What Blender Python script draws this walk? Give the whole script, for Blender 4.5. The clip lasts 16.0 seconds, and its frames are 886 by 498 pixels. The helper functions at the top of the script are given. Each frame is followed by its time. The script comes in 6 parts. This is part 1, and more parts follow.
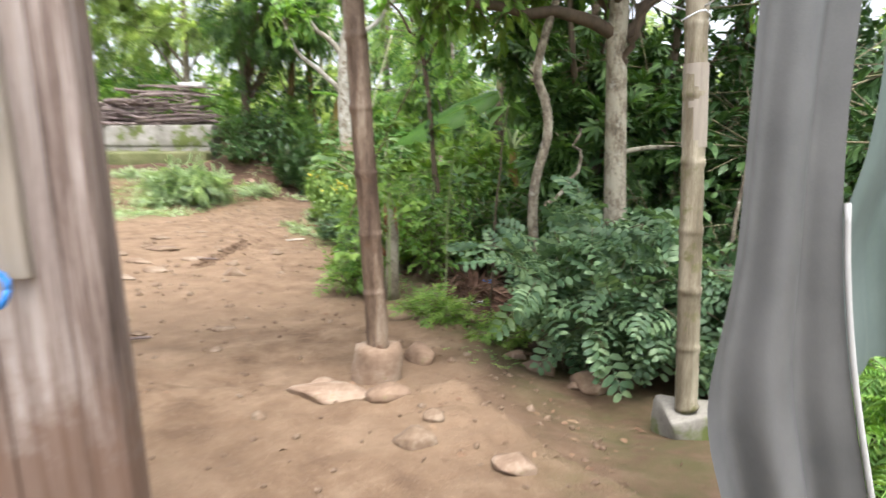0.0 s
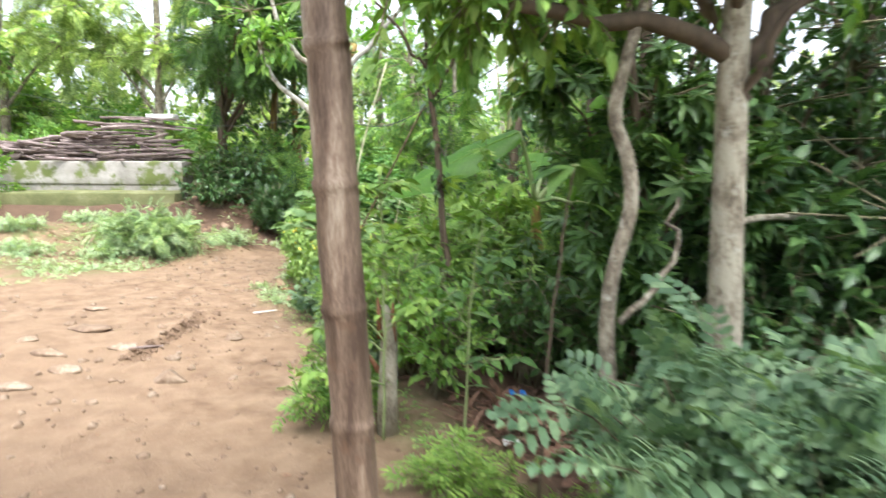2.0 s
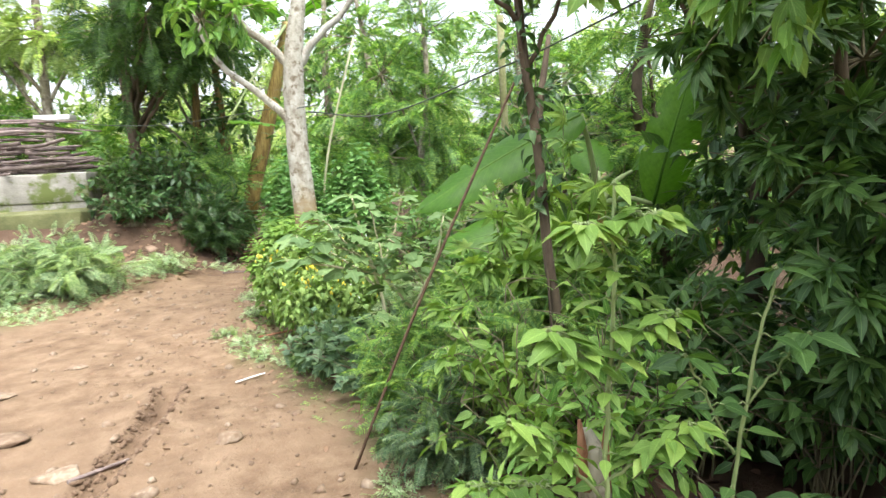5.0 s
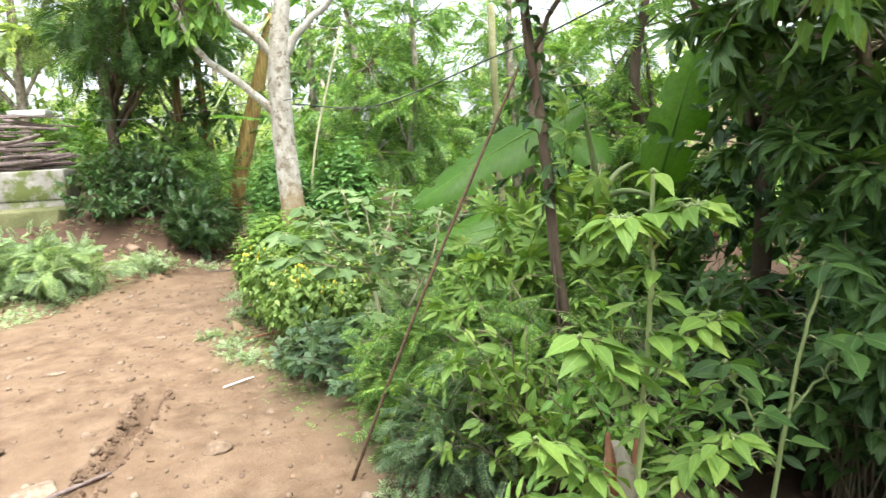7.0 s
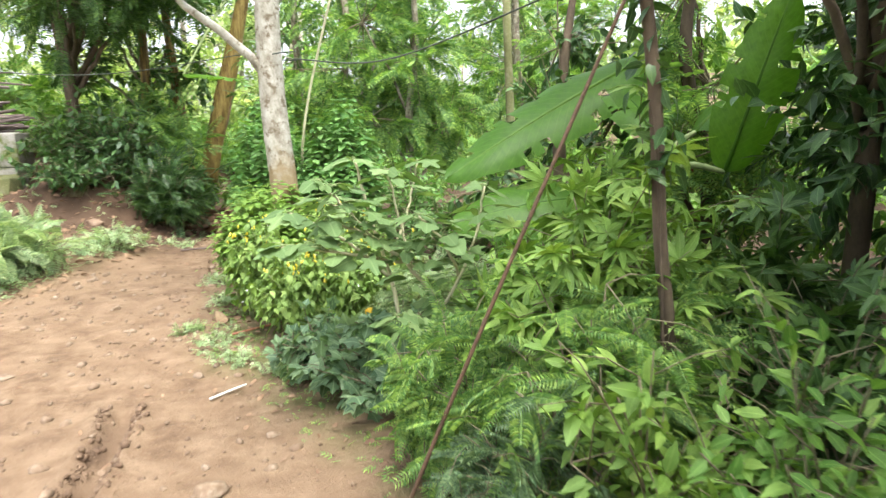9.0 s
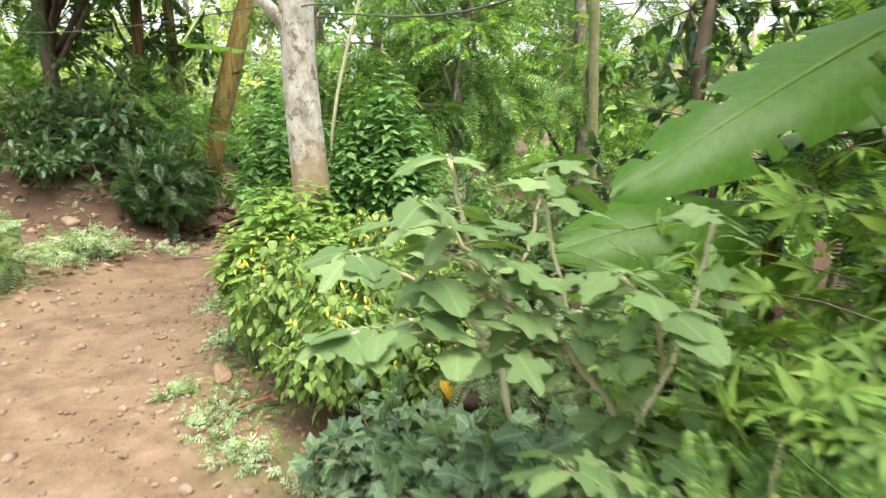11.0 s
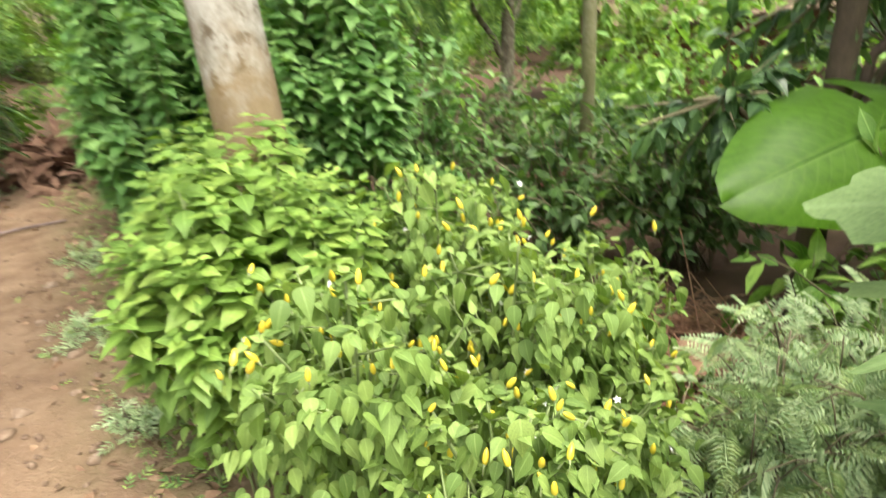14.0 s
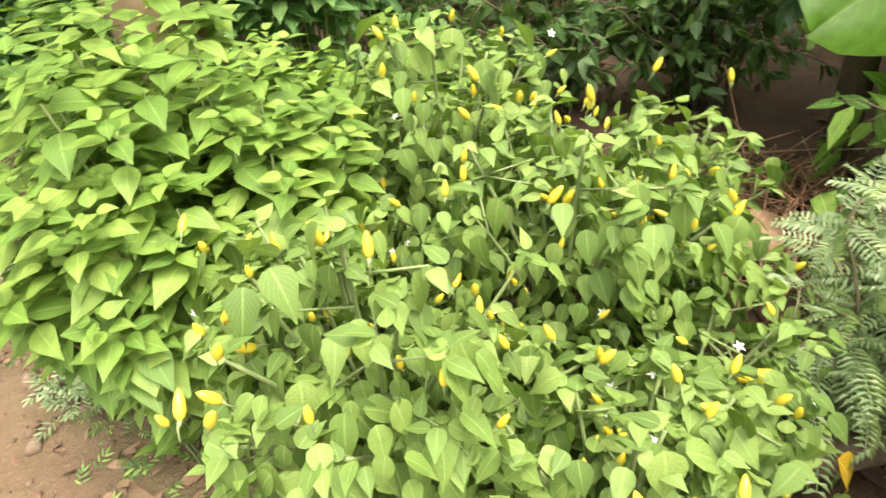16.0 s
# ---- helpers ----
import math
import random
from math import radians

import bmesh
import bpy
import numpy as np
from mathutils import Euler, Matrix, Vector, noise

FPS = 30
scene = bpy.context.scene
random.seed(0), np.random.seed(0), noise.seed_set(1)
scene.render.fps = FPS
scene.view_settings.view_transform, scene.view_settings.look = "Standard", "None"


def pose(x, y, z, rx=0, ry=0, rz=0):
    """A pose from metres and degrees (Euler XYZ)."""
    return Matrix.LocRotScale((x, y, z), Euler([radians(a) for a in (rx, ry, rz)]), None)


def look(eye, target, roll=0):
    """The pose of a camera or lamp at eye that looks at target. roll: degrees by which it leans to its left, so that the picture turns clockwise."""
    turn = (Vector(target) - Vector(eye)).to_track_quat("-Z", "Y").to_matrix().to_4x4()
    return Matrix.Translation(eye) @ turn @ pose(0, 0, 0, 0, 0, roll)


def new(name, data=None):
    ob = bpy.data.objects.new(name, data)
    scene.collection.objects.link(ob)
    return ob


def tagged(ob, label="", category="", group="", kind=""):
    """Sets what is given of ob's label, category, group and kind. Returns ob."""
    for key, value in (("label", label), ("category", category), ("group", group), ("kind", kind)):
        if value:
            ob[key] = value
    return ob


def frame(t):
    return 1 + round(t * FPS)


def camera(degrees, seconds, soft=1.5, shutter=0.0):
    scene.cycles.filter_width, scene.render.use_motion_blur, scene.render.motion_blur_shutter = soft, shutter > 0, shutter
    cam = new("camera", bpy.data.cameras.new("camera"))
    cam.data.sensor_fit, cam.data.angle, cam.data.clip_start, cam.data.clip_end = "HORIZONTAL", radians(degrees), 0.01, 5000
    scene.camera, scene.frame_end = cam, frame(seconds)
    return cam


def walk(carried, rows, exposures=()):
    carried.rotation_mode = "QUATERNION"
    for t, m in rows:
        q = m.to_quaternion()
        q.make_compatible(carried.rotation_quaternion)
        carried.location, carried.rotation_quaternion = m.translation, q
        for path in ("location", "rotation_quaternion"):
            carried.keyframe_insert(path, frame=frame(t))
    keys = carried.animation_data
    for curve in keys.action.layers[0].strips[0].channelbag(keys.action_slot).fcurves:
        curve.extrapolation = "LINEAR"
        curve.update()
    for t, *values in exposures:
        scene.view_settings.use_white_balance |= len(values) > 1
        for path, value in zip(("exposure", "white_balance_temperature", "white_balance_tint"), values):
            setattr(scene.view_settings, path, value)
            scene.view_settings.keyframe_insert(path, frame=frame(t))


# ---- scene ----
cam = camera(69.9, 16.0, soft=1.4, shutter=0.6)
PATH = [
    (0, (-0.027, 0.019, 1.288), (-0.017, 1.793, 0.981), -0.1),
    (0.5, (-0.076, 0.434, 1.367), (0.077, 2.192, 1.014), 1.8),
    (1, (-0.046, 0.882, 1.392), (0.041, 2.644, 1.037), 0.8),
    (1.5, (-0.09, 1.263, 1.421), (0.043, 3.039, 1.165), 1.9),
    (2, (-0.181, 1.67, 1.486), (-0.144, 3.456, 1.262), 0.3),
    (2.5, (-0.325, 2.067, 1.526), (-0.394, 3.856, 1.328), -0.1),
    (3, (-0.53, 2.351, 1.577), (-0.655, 4.128, 1.321), -1.3),
    (3.5, (-0.725, 2.602, 1.669), (-0.703, 4.38, 1.391), -1.8),
    (3.7, (-0.795, 2.742, 1.63), (-0.744, 4.523, 1.369), -2.4),
    (5.8, (-1.222, 3.523, 1.584), (-0.852, 5.263, 1.314), -2.4),
    (6, (-1.21, 3.537, 1.578), (-0.844, 5.278, 1.3), -2.6),
    (6.5, (-1.192, 3.574, 1.575), (-0.835, 5.316, 1.298), -3.0),
    (7, (-1.192, 3.579, 1.579), (-0.869, 5.328, 1.303), -3.2),
    (7.5, (-1.177, 3.664, 1.573), (-0.939, 5.423, 1.277), -2.3),
    (8, (-1.228, 3.829, 1.557), (-0.959, 5.583, 1.247), -1.5),
    (8.2, (-1.274, 3.936, 1.558), (-0.988, 5.677, 1.207), -1.5),
    (10.3, (-1.529, 5.387, 1.474), (-1.007, 7.076, 1.129), -2.8),
    (10.5, (-1.545, 5.554, 1.489), (-1.108, 7.267, 1.148), -3.7),
    (11, (-1.599, 6.021, 1.481), (-1.204, 7.737, 1.111), -0.7),
    (11.5, (-1.726, 6.43, 1.517), (-1.228, 8.12, 1.143), -1.6),
    (12, (-1.832, 6.812, 1.537), (-1.503, 8.539, 1.151), -5.2),
    (12.5, (-1.95, 7.214, 1.541), (-1.61, 8.922, 1.084), -5.5),
    (13, (-2.064, 7.502, 1.562), (-1.507, 9.155, 1.115), -5.6),
    (13.5, (-2.09, 7.751, 1.524), (-1.463, 9.353, 0.995), -6.1),
    (14, (-2.043, 8.012, 1.458), (-1.24, 9.464, 0.761), -3.3),
    (14.5, (-2.017, 8.221, 1.441), (-1.123, 9.525, 0.58), -5.2),
    (15, (-1.939, 8.417, 1.417), (-1.064, 9.685, 0.487), -8.4),
    (15.5, (-1.872, 8.515, 1.374), (-1.053, 9.712, 0.308), -8.5),
    (16, (-1.878, 8.555, 1.361), (-1.122, 9.77, 0.268), -8.0),
]
EXPOSURES = [(0.0, 1.75, 6150, 14), (0.7, 1.92, 6100, 13), (2.0, 2.12, 6000, 12), (3.0, 1.92, 6050, 12), (6.0, 2.02, 6200, 11), (8.2, 2.08, 6250, 11), (11.0, 1.9, 6500, 11), (13.5, 1.92, 6750, 12), (16.0, 1.97, 7050, 14)]
walk(cam, [(t, look(eye, target, roll)) for t, eye, target, roll in PATH], EXPOSURES)

# ---- daylight: bright hazy sky, a wide soft sun high behind the house ----
SUN_ELEVATION, SUN_AZIMUTH = 69.0, 165.0      # degrees; azimuth from +y towards +x
world = bpy.data.worlds.new("sky")
scene.world = world
world.use_nodes = True
wt = world.node_tree
sky = wt.nodes.new("ShaderNodeTexSky")
sky.sky_type, sky.sun_disc = "NISHITA", False
sky.sun_elevation, sky.sun_rotation = radians(SUN_ELEVATION), radians(SUN_AZIMUTH)
sky.dust_density, sky.air_density = 4.0, 1.0
haze = wt.nodes.new("ShaderNodeHueSaturation")
haze.inputs["Saturation"].default_value = 0.25
wt.links.new(sky.outputs[0], haze.inputs["Color"])
wt.links.new(haze.outputs[0], wt.nodes["Background"].inputs[0])
wt.nodes["Background"].inputs[1].default_value = 0.15
sun_data = bpy.data.lights.new("sun", "SUN")
sun_data.energy, sun_data.angle, sun_data.color = 1.5, radians(38), (1.0, 0.95, 0.86)
sun = new("sun", sun_data)
se, sa = radians(SUN_ELEVATION), radians(SUN_AZIMUTH)
sun.matrix_world = look((30 * math.sin(sa) * math.cos(se), 30 * math.cos(sa) * math.cos(se), 30 * math.sin(se)), (0, 0, 0))


# ---- materials ----
def nodes(name):
    m = bpy.data.materials.new(name)
    m.use_nodes = True
    t = m.node_tree
    return m, t, t.nodes["Principled BSDF"]


def add(t, kind, **values):
    n = t.nodes.new(kind)
    for key, v in values.items():
        n.inputs[key.replace("_", " ")].default_value = v
    return n


def ramp(t, source, *stops):
    n = t.nodes.new("ShaderNodeValToRGB")
    el = n.color_ramp.elements
    while len(el) < len(stops):
        el.new(0.5)
    for e, (p, c) in zip(el, stops):
        e.position, e.color = p, (*c, 1)
    t.links.new(source, n.inputs[0])
    return n.outputs[0]


def mixed(t, fac, a, b, mode="MIX"):
    n = t.nodes.new("ShaderNodeMix")
    n.data_type, n.blend_type = "RGBA", mode
    for i, v in ((0, fac), (6, a), (7, b)):
        if isinstance(v, bpy.types.NodeSocket):
            t.links.new(v, n.inputs[i])
        else:
            n.inputs[i].default_value = v if i == 0 else (*v, 1)
    return n.outputs[2]


def maths(t, op, a, b=0.0):
    n = t.nodes.new("ShaderNodeMath")
    n.operation = op
    for i, v in ((0, a), (1, b)):
        if isinstance(v, bpy.types.NodeSocket):
            t.links.new(v, n.inputs[i])
        else:
            n.inputs[i].default_value = v
    return n.outputs[0]


def noisy(t, scale, detail=5.0, rough=0.6, stretch=None, warp=0.0):
    n = add(t, "ShaderNodeTexNoise", Scale=scale, Detail=detail, Roughness=rough, Distortion=warp)
    co = t.nodes.new("ShaderNodeTexCoord").outputs["Object"]
    if stretch:
        mp = t.nodes.new("ShaderNodeMapping")
        mp.inputs["Scale"].default_value = stretch
        t.links.new(co, mp.inputs[0])
        co = mp.outputs[0]
    t.links.new(co, n.inputs["Vector"])
    return n.outputs["Fac"]


def relief(t, bsdf, height, strength=0.5, distance=0.02):
    b = add(t, "ShaderNodeBump", Strength=strength, Distance=distance)
    t.links.new(height, b.inputs["Height"])
    t.links.new(b.outputs[0], bsdf.inputs["Normal"])


def leaf_material(name, dark, mid, light, rough=0.45, through_light=0.35, vein=0.25):
    """A leaf: colour varies leaf by leaf, a paler midrib and side veins, light glows through the blade."""
    m, t, b = nodes(name)
    geo = t.nodes.new("ShaderNodeNewGeometry")
    info = t.nodes.new("ShaderNodeObjectInfo")
    r = maths(t, "FRACT", maths(t, "ADD", geo.outputs["Random Per Island"], info.outputs["Random"]))
    col = ramp(t, r, (0.0, dark), (0.55, mid), (1.0, light))
    blot = noisy(t, 26.0, 4.0)
    col = mixed(t, ramp(t, blot, (0.4, (0, 0, 0)), (0.75, (0.6, 0.6, 0.6))), col, tuple(0.5 * c for c in mid), "MIX")
    uv = t.nodes.new("ShaderNodeUVMap")
    sep = t.nodes.new("ShaderNodeSeparateXYZ")
    t.links.new(uv.outputs[0], sep.inputs[0])
    across = maths(t, "ABSOLUTE", maths(t, "SUBTRACT", sep.outputs[0], 0.5))
    rib = maths(t, "LESS_THAN", across, 0.035)
    side = maths(t, "GREATER_THAN", maths(t, "SINE", maths(t, "MULTIPLY", maths(t, "SUBTRACT", sep.outputs[1], across), 46.0)), 0.86)
    lines = maths(t, "MAXIMUM", rib, maths(t, "MULTIPLY", side, 0.45))
    col = mixed(t, maths(t, "MULTIPLY", lines, vein), col, tuple(min(1, 0.1 + 1.7 * c) for c in light))
    t.links.new(col, b.inputs["Base Color"])
    b.inputs["Roughness"].default_value = rough
    b.inputs["Specular IOR Level"].default_value = 0.35
    relief(t, b, maths(t, "ADD", lines, blot), 0.25, 0.004)
    tr = t.nodes.new("ShaderNodeBsdfTranslucent")
    glow = mixed(t, 1.0, col, (1.25, 1.3, 0.55), "MULTIPLY")
    t.links.new(glow, tr.inputs["Color"])
    mx = t.nodes.new("ShaderNodeMixShader")
    mx.inputs[0].default_value = through_light
    t.links.new(b.outputs[0], mx.inputs[1])
    t.links.new(tr.outputs[0], mx.inputs[2])
    t.links.new(mx.outputs[0], t.nodes["Material Output"].inputs["Surface"])
    return m


def surface(name, stops, scale=6.0, stretch=None, rough=0.85, bump=0.5, fine=60.0, distance=0.01, spots=None, spec=0.3, foot=None):
    """Rough matter: coarse colour patches, fine grain over them, relief, and spots of another colour where asked."""
    m, t, b = nodes(name)
    coarse, grain = noisy(t, scale, 6.0, 0.6, stretch), noisy(t, fine, 4.0, 0.7, stretch)
    info = t.nodes.new("ShaderNodeObjectInfo")
    f = maths(t, "ADD", maths(t, "MULTIPLY", coarse, 0.7), maths(t, "MULTIPLY", grain, 0.3))
    f = maths(t, "ADD", f, maths(t, "MULTIPLY", maths(t, "SUBTRACT", info.outputs["Random"], 0.5), 0.16))
    col = ramp(t, f, *stops)
    if spots:
        colour, size, cover = spots
        s = ramp(t, noisy(t, size, 5.0, 0.65), (cover, (0, 0, 0)), (cover + 0.09, (1, 1, 1)))
        col = mixed(t, s, col, colour)
    if foot:                                  # splashed clay up to a ragged line
        colour, level, ragged = foot
        sep = t.nodes.new("ShaderNodeSeparateXYZ")
        t.links.new(t.nodes.new("ShaderNodeTexCoord").outputs["Object"], sep.inputs[0])
        z = maths(t, "ADD", sep.outputs[2], maths(t, "MULTIPLY", maths(t, "SUBTRACT", noisy(t, 6.0, 6.0, 0.7), 0.5), ragged))
        s = maths(t, "SUBTRACT", 1.0, maths(t, "DIVIDE", maths(t, "SUBTRACT", z, level - 0.12), 0.24))
        s.node.use_clamp = True
        col = mixed(t, maths(t, "MULTIPLY", s, 0.85), col, mixed(t, f, tuple(0.55 * k for k in colour), colour))
    t.links.new(col, b.inputs["Base Color"])
    b.inputs["Roughness"].default_value = rough
    b.inputs["Specular IOR Level"].default_value = spec
    relief(t, b, f, bump, distance)
    return m


# red-brown earth of the yard, with trodden pale patches, damp dark ones, grit and a green film near the plants
def earth_material():
    m, t, b = nodes("trodden_earth")
    big, mid, grit = noisy(t, 0.55, 4.0), noisy(t, 4.0, 6.0, 0.65), noisy(t, 70.0, 4.0, 0.75)
    col = ramp(t, mid, (0.3, (0.105, 0.066, 0.039)), (0.48, (0.185, 0.122, 0.073)), (0.68, (0.275, 0.195, 0.126)))
    col = mixed(t, ramp(t, big, (0.42, (0, 0, 0)), (0.62, (0.75, 0.75, 0.75))), col, (0.225, 0.152, 0.094))
    col = mixed(t, ramp(t, grit, (0.58, (0, 0, 0)), (0.68, (0.55, 0.55, 0.55))), col, (0.34, 0.26, 0.18))
    col = mixed(t, ramp(t, grit, (0.28, (0.6, 0.6, 0.6)), (0.38, (0, 0, 0))), col, (0.085, 0.05, 0.03))
    att = t.nodes.new("ShaderNodeAttribute")
    att.attribute_name = "green"
    moss = maths(t, "MULTIPLY", att.outputs["Fac"], ramp(t, noisy(t, 2.6, 6.0, 0.7), (0.42, (0, 0, 0)), (0.6, (1, 1, 1))))
    col = mixed(t, moss, col, (0.115, 0.125, 0.045))
    humus_shade = t.nodes.new("ShaderNodeAttribute")
    humus_shade.attribute_name = "humus_shade"
    col = mixed(t, humus_shade.outputs["Fac"], col, mixed(t, mid, (0.045, 0.028, 0.018), (0.13, 0.08, 0.05)))
    t.links.new(col, b.inputs["Base Color"])
    b.inputs["Roughness"].default_value = 0.9
    b.inputs["Specular IOR Level"].default_value = 0.2
    relief(t, b, maths(t, "ADD", mid, maths(t, "MULTIPLY", grit, 0.35)), 0.9, 0.05)
    return m


EARTH = earth_material()
BAMBOO = surface("weathered_bamboo", ((0.38, (0.065, 0.041, 0.027)), (0.50, (0.19, 0.135, 0.092)), (0.62, (0.42, 0.35, 0.26))), 1.9, (7, 7, 0.8), 0.65, 0.5, 36, 0.006, ((0.13, 0.075, 0.045), 6.0, 0.58))
BAMBOO_PALE = surface("pale_bamboo", ((0.34, (0.14, 0.115, 0.075)), (0.5, (0.28, 0.245, 0.17)), (0.64, (0.44, 0.41, 0.32))), 2.2, (7, 7, 0.7), 0.65, 0.45, 40, 0.006, ((0.12, 0.12, 0.04), 5.0, 0.56))
BARK_WHITE = surface("pale_lichen_bark", ((0.3, (0.16, 0.135, 0.095)), (0.45, (0.33, 0.31, 0.255)), (0.65, (0.50, 0.485, 0.43))), 13.0, (1, 1, 0.6), 0.9, 0.7, 70, 0.012, ((0.15, 0.12, 0.08), 14.0, 0.54), 0.3, ((0.29, 0.20, 0.095), 1.27, 0.7))
BARK_GREY = surface("grey_brown_bark", ((0.32, (0.06, 0.048, 0.035)), (0.46, (0.19, 0.16, 0.115)), (0.6, (0.36, 0.33, 0.25))), 15.0, (1, 1, 0.5), 0.9, 0.9, 60, 0.014, ((0.40, 0.39, 0.32), 13.0, 0.6))
BARK_DARK = surface("dark_bark", ((0.3, (0.045, 0.033, 0.024)), (0.6, (0.12, 0.09, 0.06)), (0.8, (0.2, 0.15, 0.1))), 9.0, (1, 1, 0.4), 0.9, 0.7, 55, 0.008)
TWIG = surface("twig_bark", ((0.3, (0.10, 0.085, 0.05)), (0.7, (0.25, 0.22, 0.13))), 12.0, None, 0.8, 0.3)
GREEN_STEM = surface("green_stem", ((0.3, (0.13, 0.19, 0.06)), (0.7, (0.30, 0.36, 0.16))), 9.0, (1, 1, 0.4), 0.6, 0.25)
PALE_STEM = surface("pale_stem", ((0.3, (0.36, 0.34, 0.2)), (0.7, (0.56, 0.54, 0.36))), 9.0, (1, 1, 0.4), 0.7, 0.25)
ROT = surface("split_red_wood", ((0.3, (0.07, 0.035, 0.02)), (0.5, (0.26, 0.11, 0.06)), (0.75, (0.42, 0.25, 0.14))), 10.0, (3, 3, 0.5), 0.9, 0.8, 60, 0.015)
DEADWOOD = surface("dry_grey_branchwood", ((0.3, (0.07, 0.05, 0.045)), (0.5, (0.175, 0.135, 0.12)), (0.7, (0.34, 0.28, 0.25))), 6.0, None, 0.9, 0.5)
STONE = surface("brown_field_stone", ((0.3, (0.12, 0.078, 0.05)), (0.5, (0.22, 0.15, 0.1)), (0.7, (0.33, 0.26, 0.19))), 7.0, None, 0.9, 0.6, 50, 0.012, ((0.19, 0.18, 0.07), 5.0, 0.63))
CONCRETE = surface("stained_concrete", ((0.3, (0.14, 0.128, 0.105)), (0.5, (0.25, 0.235, 0.20)), (0.7, (0.38, 0.36, 0.32))), 3.0, None, 0.9, 0.5, 45, 0.012, ((0.115, 0.14, 0.04), 2.6, 0.5))
MOSSY = surface("mossy_concrete", ((0.3, (0.07, 0.08, 0.03)), (0.5, (0.14, 0.145, 0.06)), (0.7, (0.25, 0.24, 0.15))), 2.5, None, 0.95, 0.5, 40, 0.02)
BOARD = surface("weathered_grey_board", ((0.34, (0.045, 0.03, 0.022)), (0.46, (0.16, 0.12, 0.098)), (0.62, (0.34, 0.295, 0.26))), 3.4, (9, 9, 0.45), 0.85, 0.7, 26, 0.008, ((0.13, 0.085, 0.055), 2.2, 0.6), 0.3, ((0.17, 0.105, 0.07), 0.72, 0.9))
CLOTH = surface("grey_cloth", ((0.3, (0.068, 0.07, 0.069)), (0.7, (0.125, 0.126, 0.122))), 4.0, None, 0.5, 0.2, 300, 0.001)
CLOTH_GREEN = surface("grey_green_cloth", ((0.3, (0.065, 0.09, 0.08)), (0.7, (0.10, 0.13, 0.115))), 4.0, None, 0.8, 0.2, 300, 0.001)
WHITE_CLOTH = surface("white_cloth", ((0.3, (0.26, 0.26, 0.25)), (0.7, (0.42, 0.42, 0.4))), 4.0, None, 0.75, 0.2, 300, 0.001)
BLUE = surface("blue_nylon", ((0.3, (0.02, 0.13, 0.40)), (0.7, (0.04, 0.23, 0.60))), 30.0, None, 0.5, 0.3)
ROPE = surface("dark_cord", ((0.3, (0.03, 0.04, 0.03)), (0.7, (0.09, 0.10, 0.08))), 60.0, None, 0.7, 0.4)
WIRE = surface("bright_wire", ((0.3, (0.55, 0.58, 0.60)), (0.7, (0.75, 0.77, 0.8))), 20.0, None, 0.35, 0.1)
RUST = surface("rusty_rod", ((0.3, (0.055, 0.035, 0.022)), (0.7, (0.15, 0.09, 0.05))), 30.0, None, 0.8, 0.4)
TILE = surface("mossy_clay_tile", ((0.3, (0.06, 0.04, 0.026)), (0.5, (0.12, 0.082, 0.05)), (0.7, (0.24, 0.18, 0.125))), 8.0, None, 0.95, 0.5, 60, 0.008, ((0.13, 0.15, 0.05), 5.5, 0.5))
BRICK = surface("red_brick", ((0.3, (0.09, 0.035, 0.022)), (0.7, (0.2, 0.085, 0.05))), 8.0, None, 0.9, 0.5, 50, 0.01, ((0.06, 0.06, 0.03), 2.0, 0.55))
STRAW = surface("dry_straw", ((0.3, (0.16, 0.075, 0.045)), (0.5, (0.30, 0.165, 0.10)), (0.7, (0.52, 0.38, 0.24))), 5.0, None, 0.9, 0.3)
DRY_LEAF = surface("dry_leaf", ((0.3, (0.11, 0.06, 0.035)), (0.5, (0.23, 0.145, 0.085)), (0.7, (0.42, 0.32, 0.2))), 8.0, None, 0.8, 0.4)
DARK_LEAF = surface("rotting_leaf", ((0.3, (0.05, 0.028, 0.018)), (0.5, (0.13, 0.07, 0.045)), (0.7, (0.27, 0.17, 0.11))), 8.0, None, 0.85, 0.4)
BANANA_BARK = surface("banana_sheath", ((0.3, (0.03, 0.02, 0.01)), (0.45, (0.15, 0.095, 0.028)), (0.6, (0.32, 0.24, 0.07)), (0.75, (0.11, 0.05, 0.022))), 4.0, (8, 8, 0.4), 0.6, 0.5, 30, 0.012)
PEPPER = surface("ripening_pepper", ((0.3, (0.66, 0.56, 0.07)), (0.6, (0.72, 0.56, 0.04)), (0.8, (0.74, 0.36, 0.02))), 20.0, None, 0.25, 0.05, 60, 0.001, None, 0.6)
PETAL = surface("white_petal", ((0.3, (0.72, 0.74, 0.66)), (0.7, (0.82, 0.83, 0.78))), 20.0, None, 0.7, 0.1)
PAINT_WHITE = surface("whitewash", ((0.3, (0.55, 0.54, 0.5)), (0.7, (0.75, 0.74, 0.7))), 9.0, None, 0.85, 0.3)

PALE_WOOD = surface("pale_planed_wood", ((0.3, (0.22, 0.19, 0.15)), (0.7, (0.36, 0.32, 0.26))), 3.0, (9, 9, 0.5), 0.8, 0.4)
LEAF_CHILI = leaf_material("chili_leaf", (0.105, 0.187, 0.04), (0.185, 0.298, 0.066), (0.275, 0.388, 0.102), 0.6, 0.28, 0.2)
LEAF_LIME = leaf_material("lime_leaf", (0.105, 0.205, 0.034), (0.175, 0.305, 0.053), (0.27, 0.39, 0.08), 0.55, 0.3, 0.18)
LEAF_MID = leaf_material("fresh_leaf", (0.085, 0.20, 0.036), (0.17, 0.33, 0.064), (0.30, 0.46, 0.10), 0.5, 0.34)
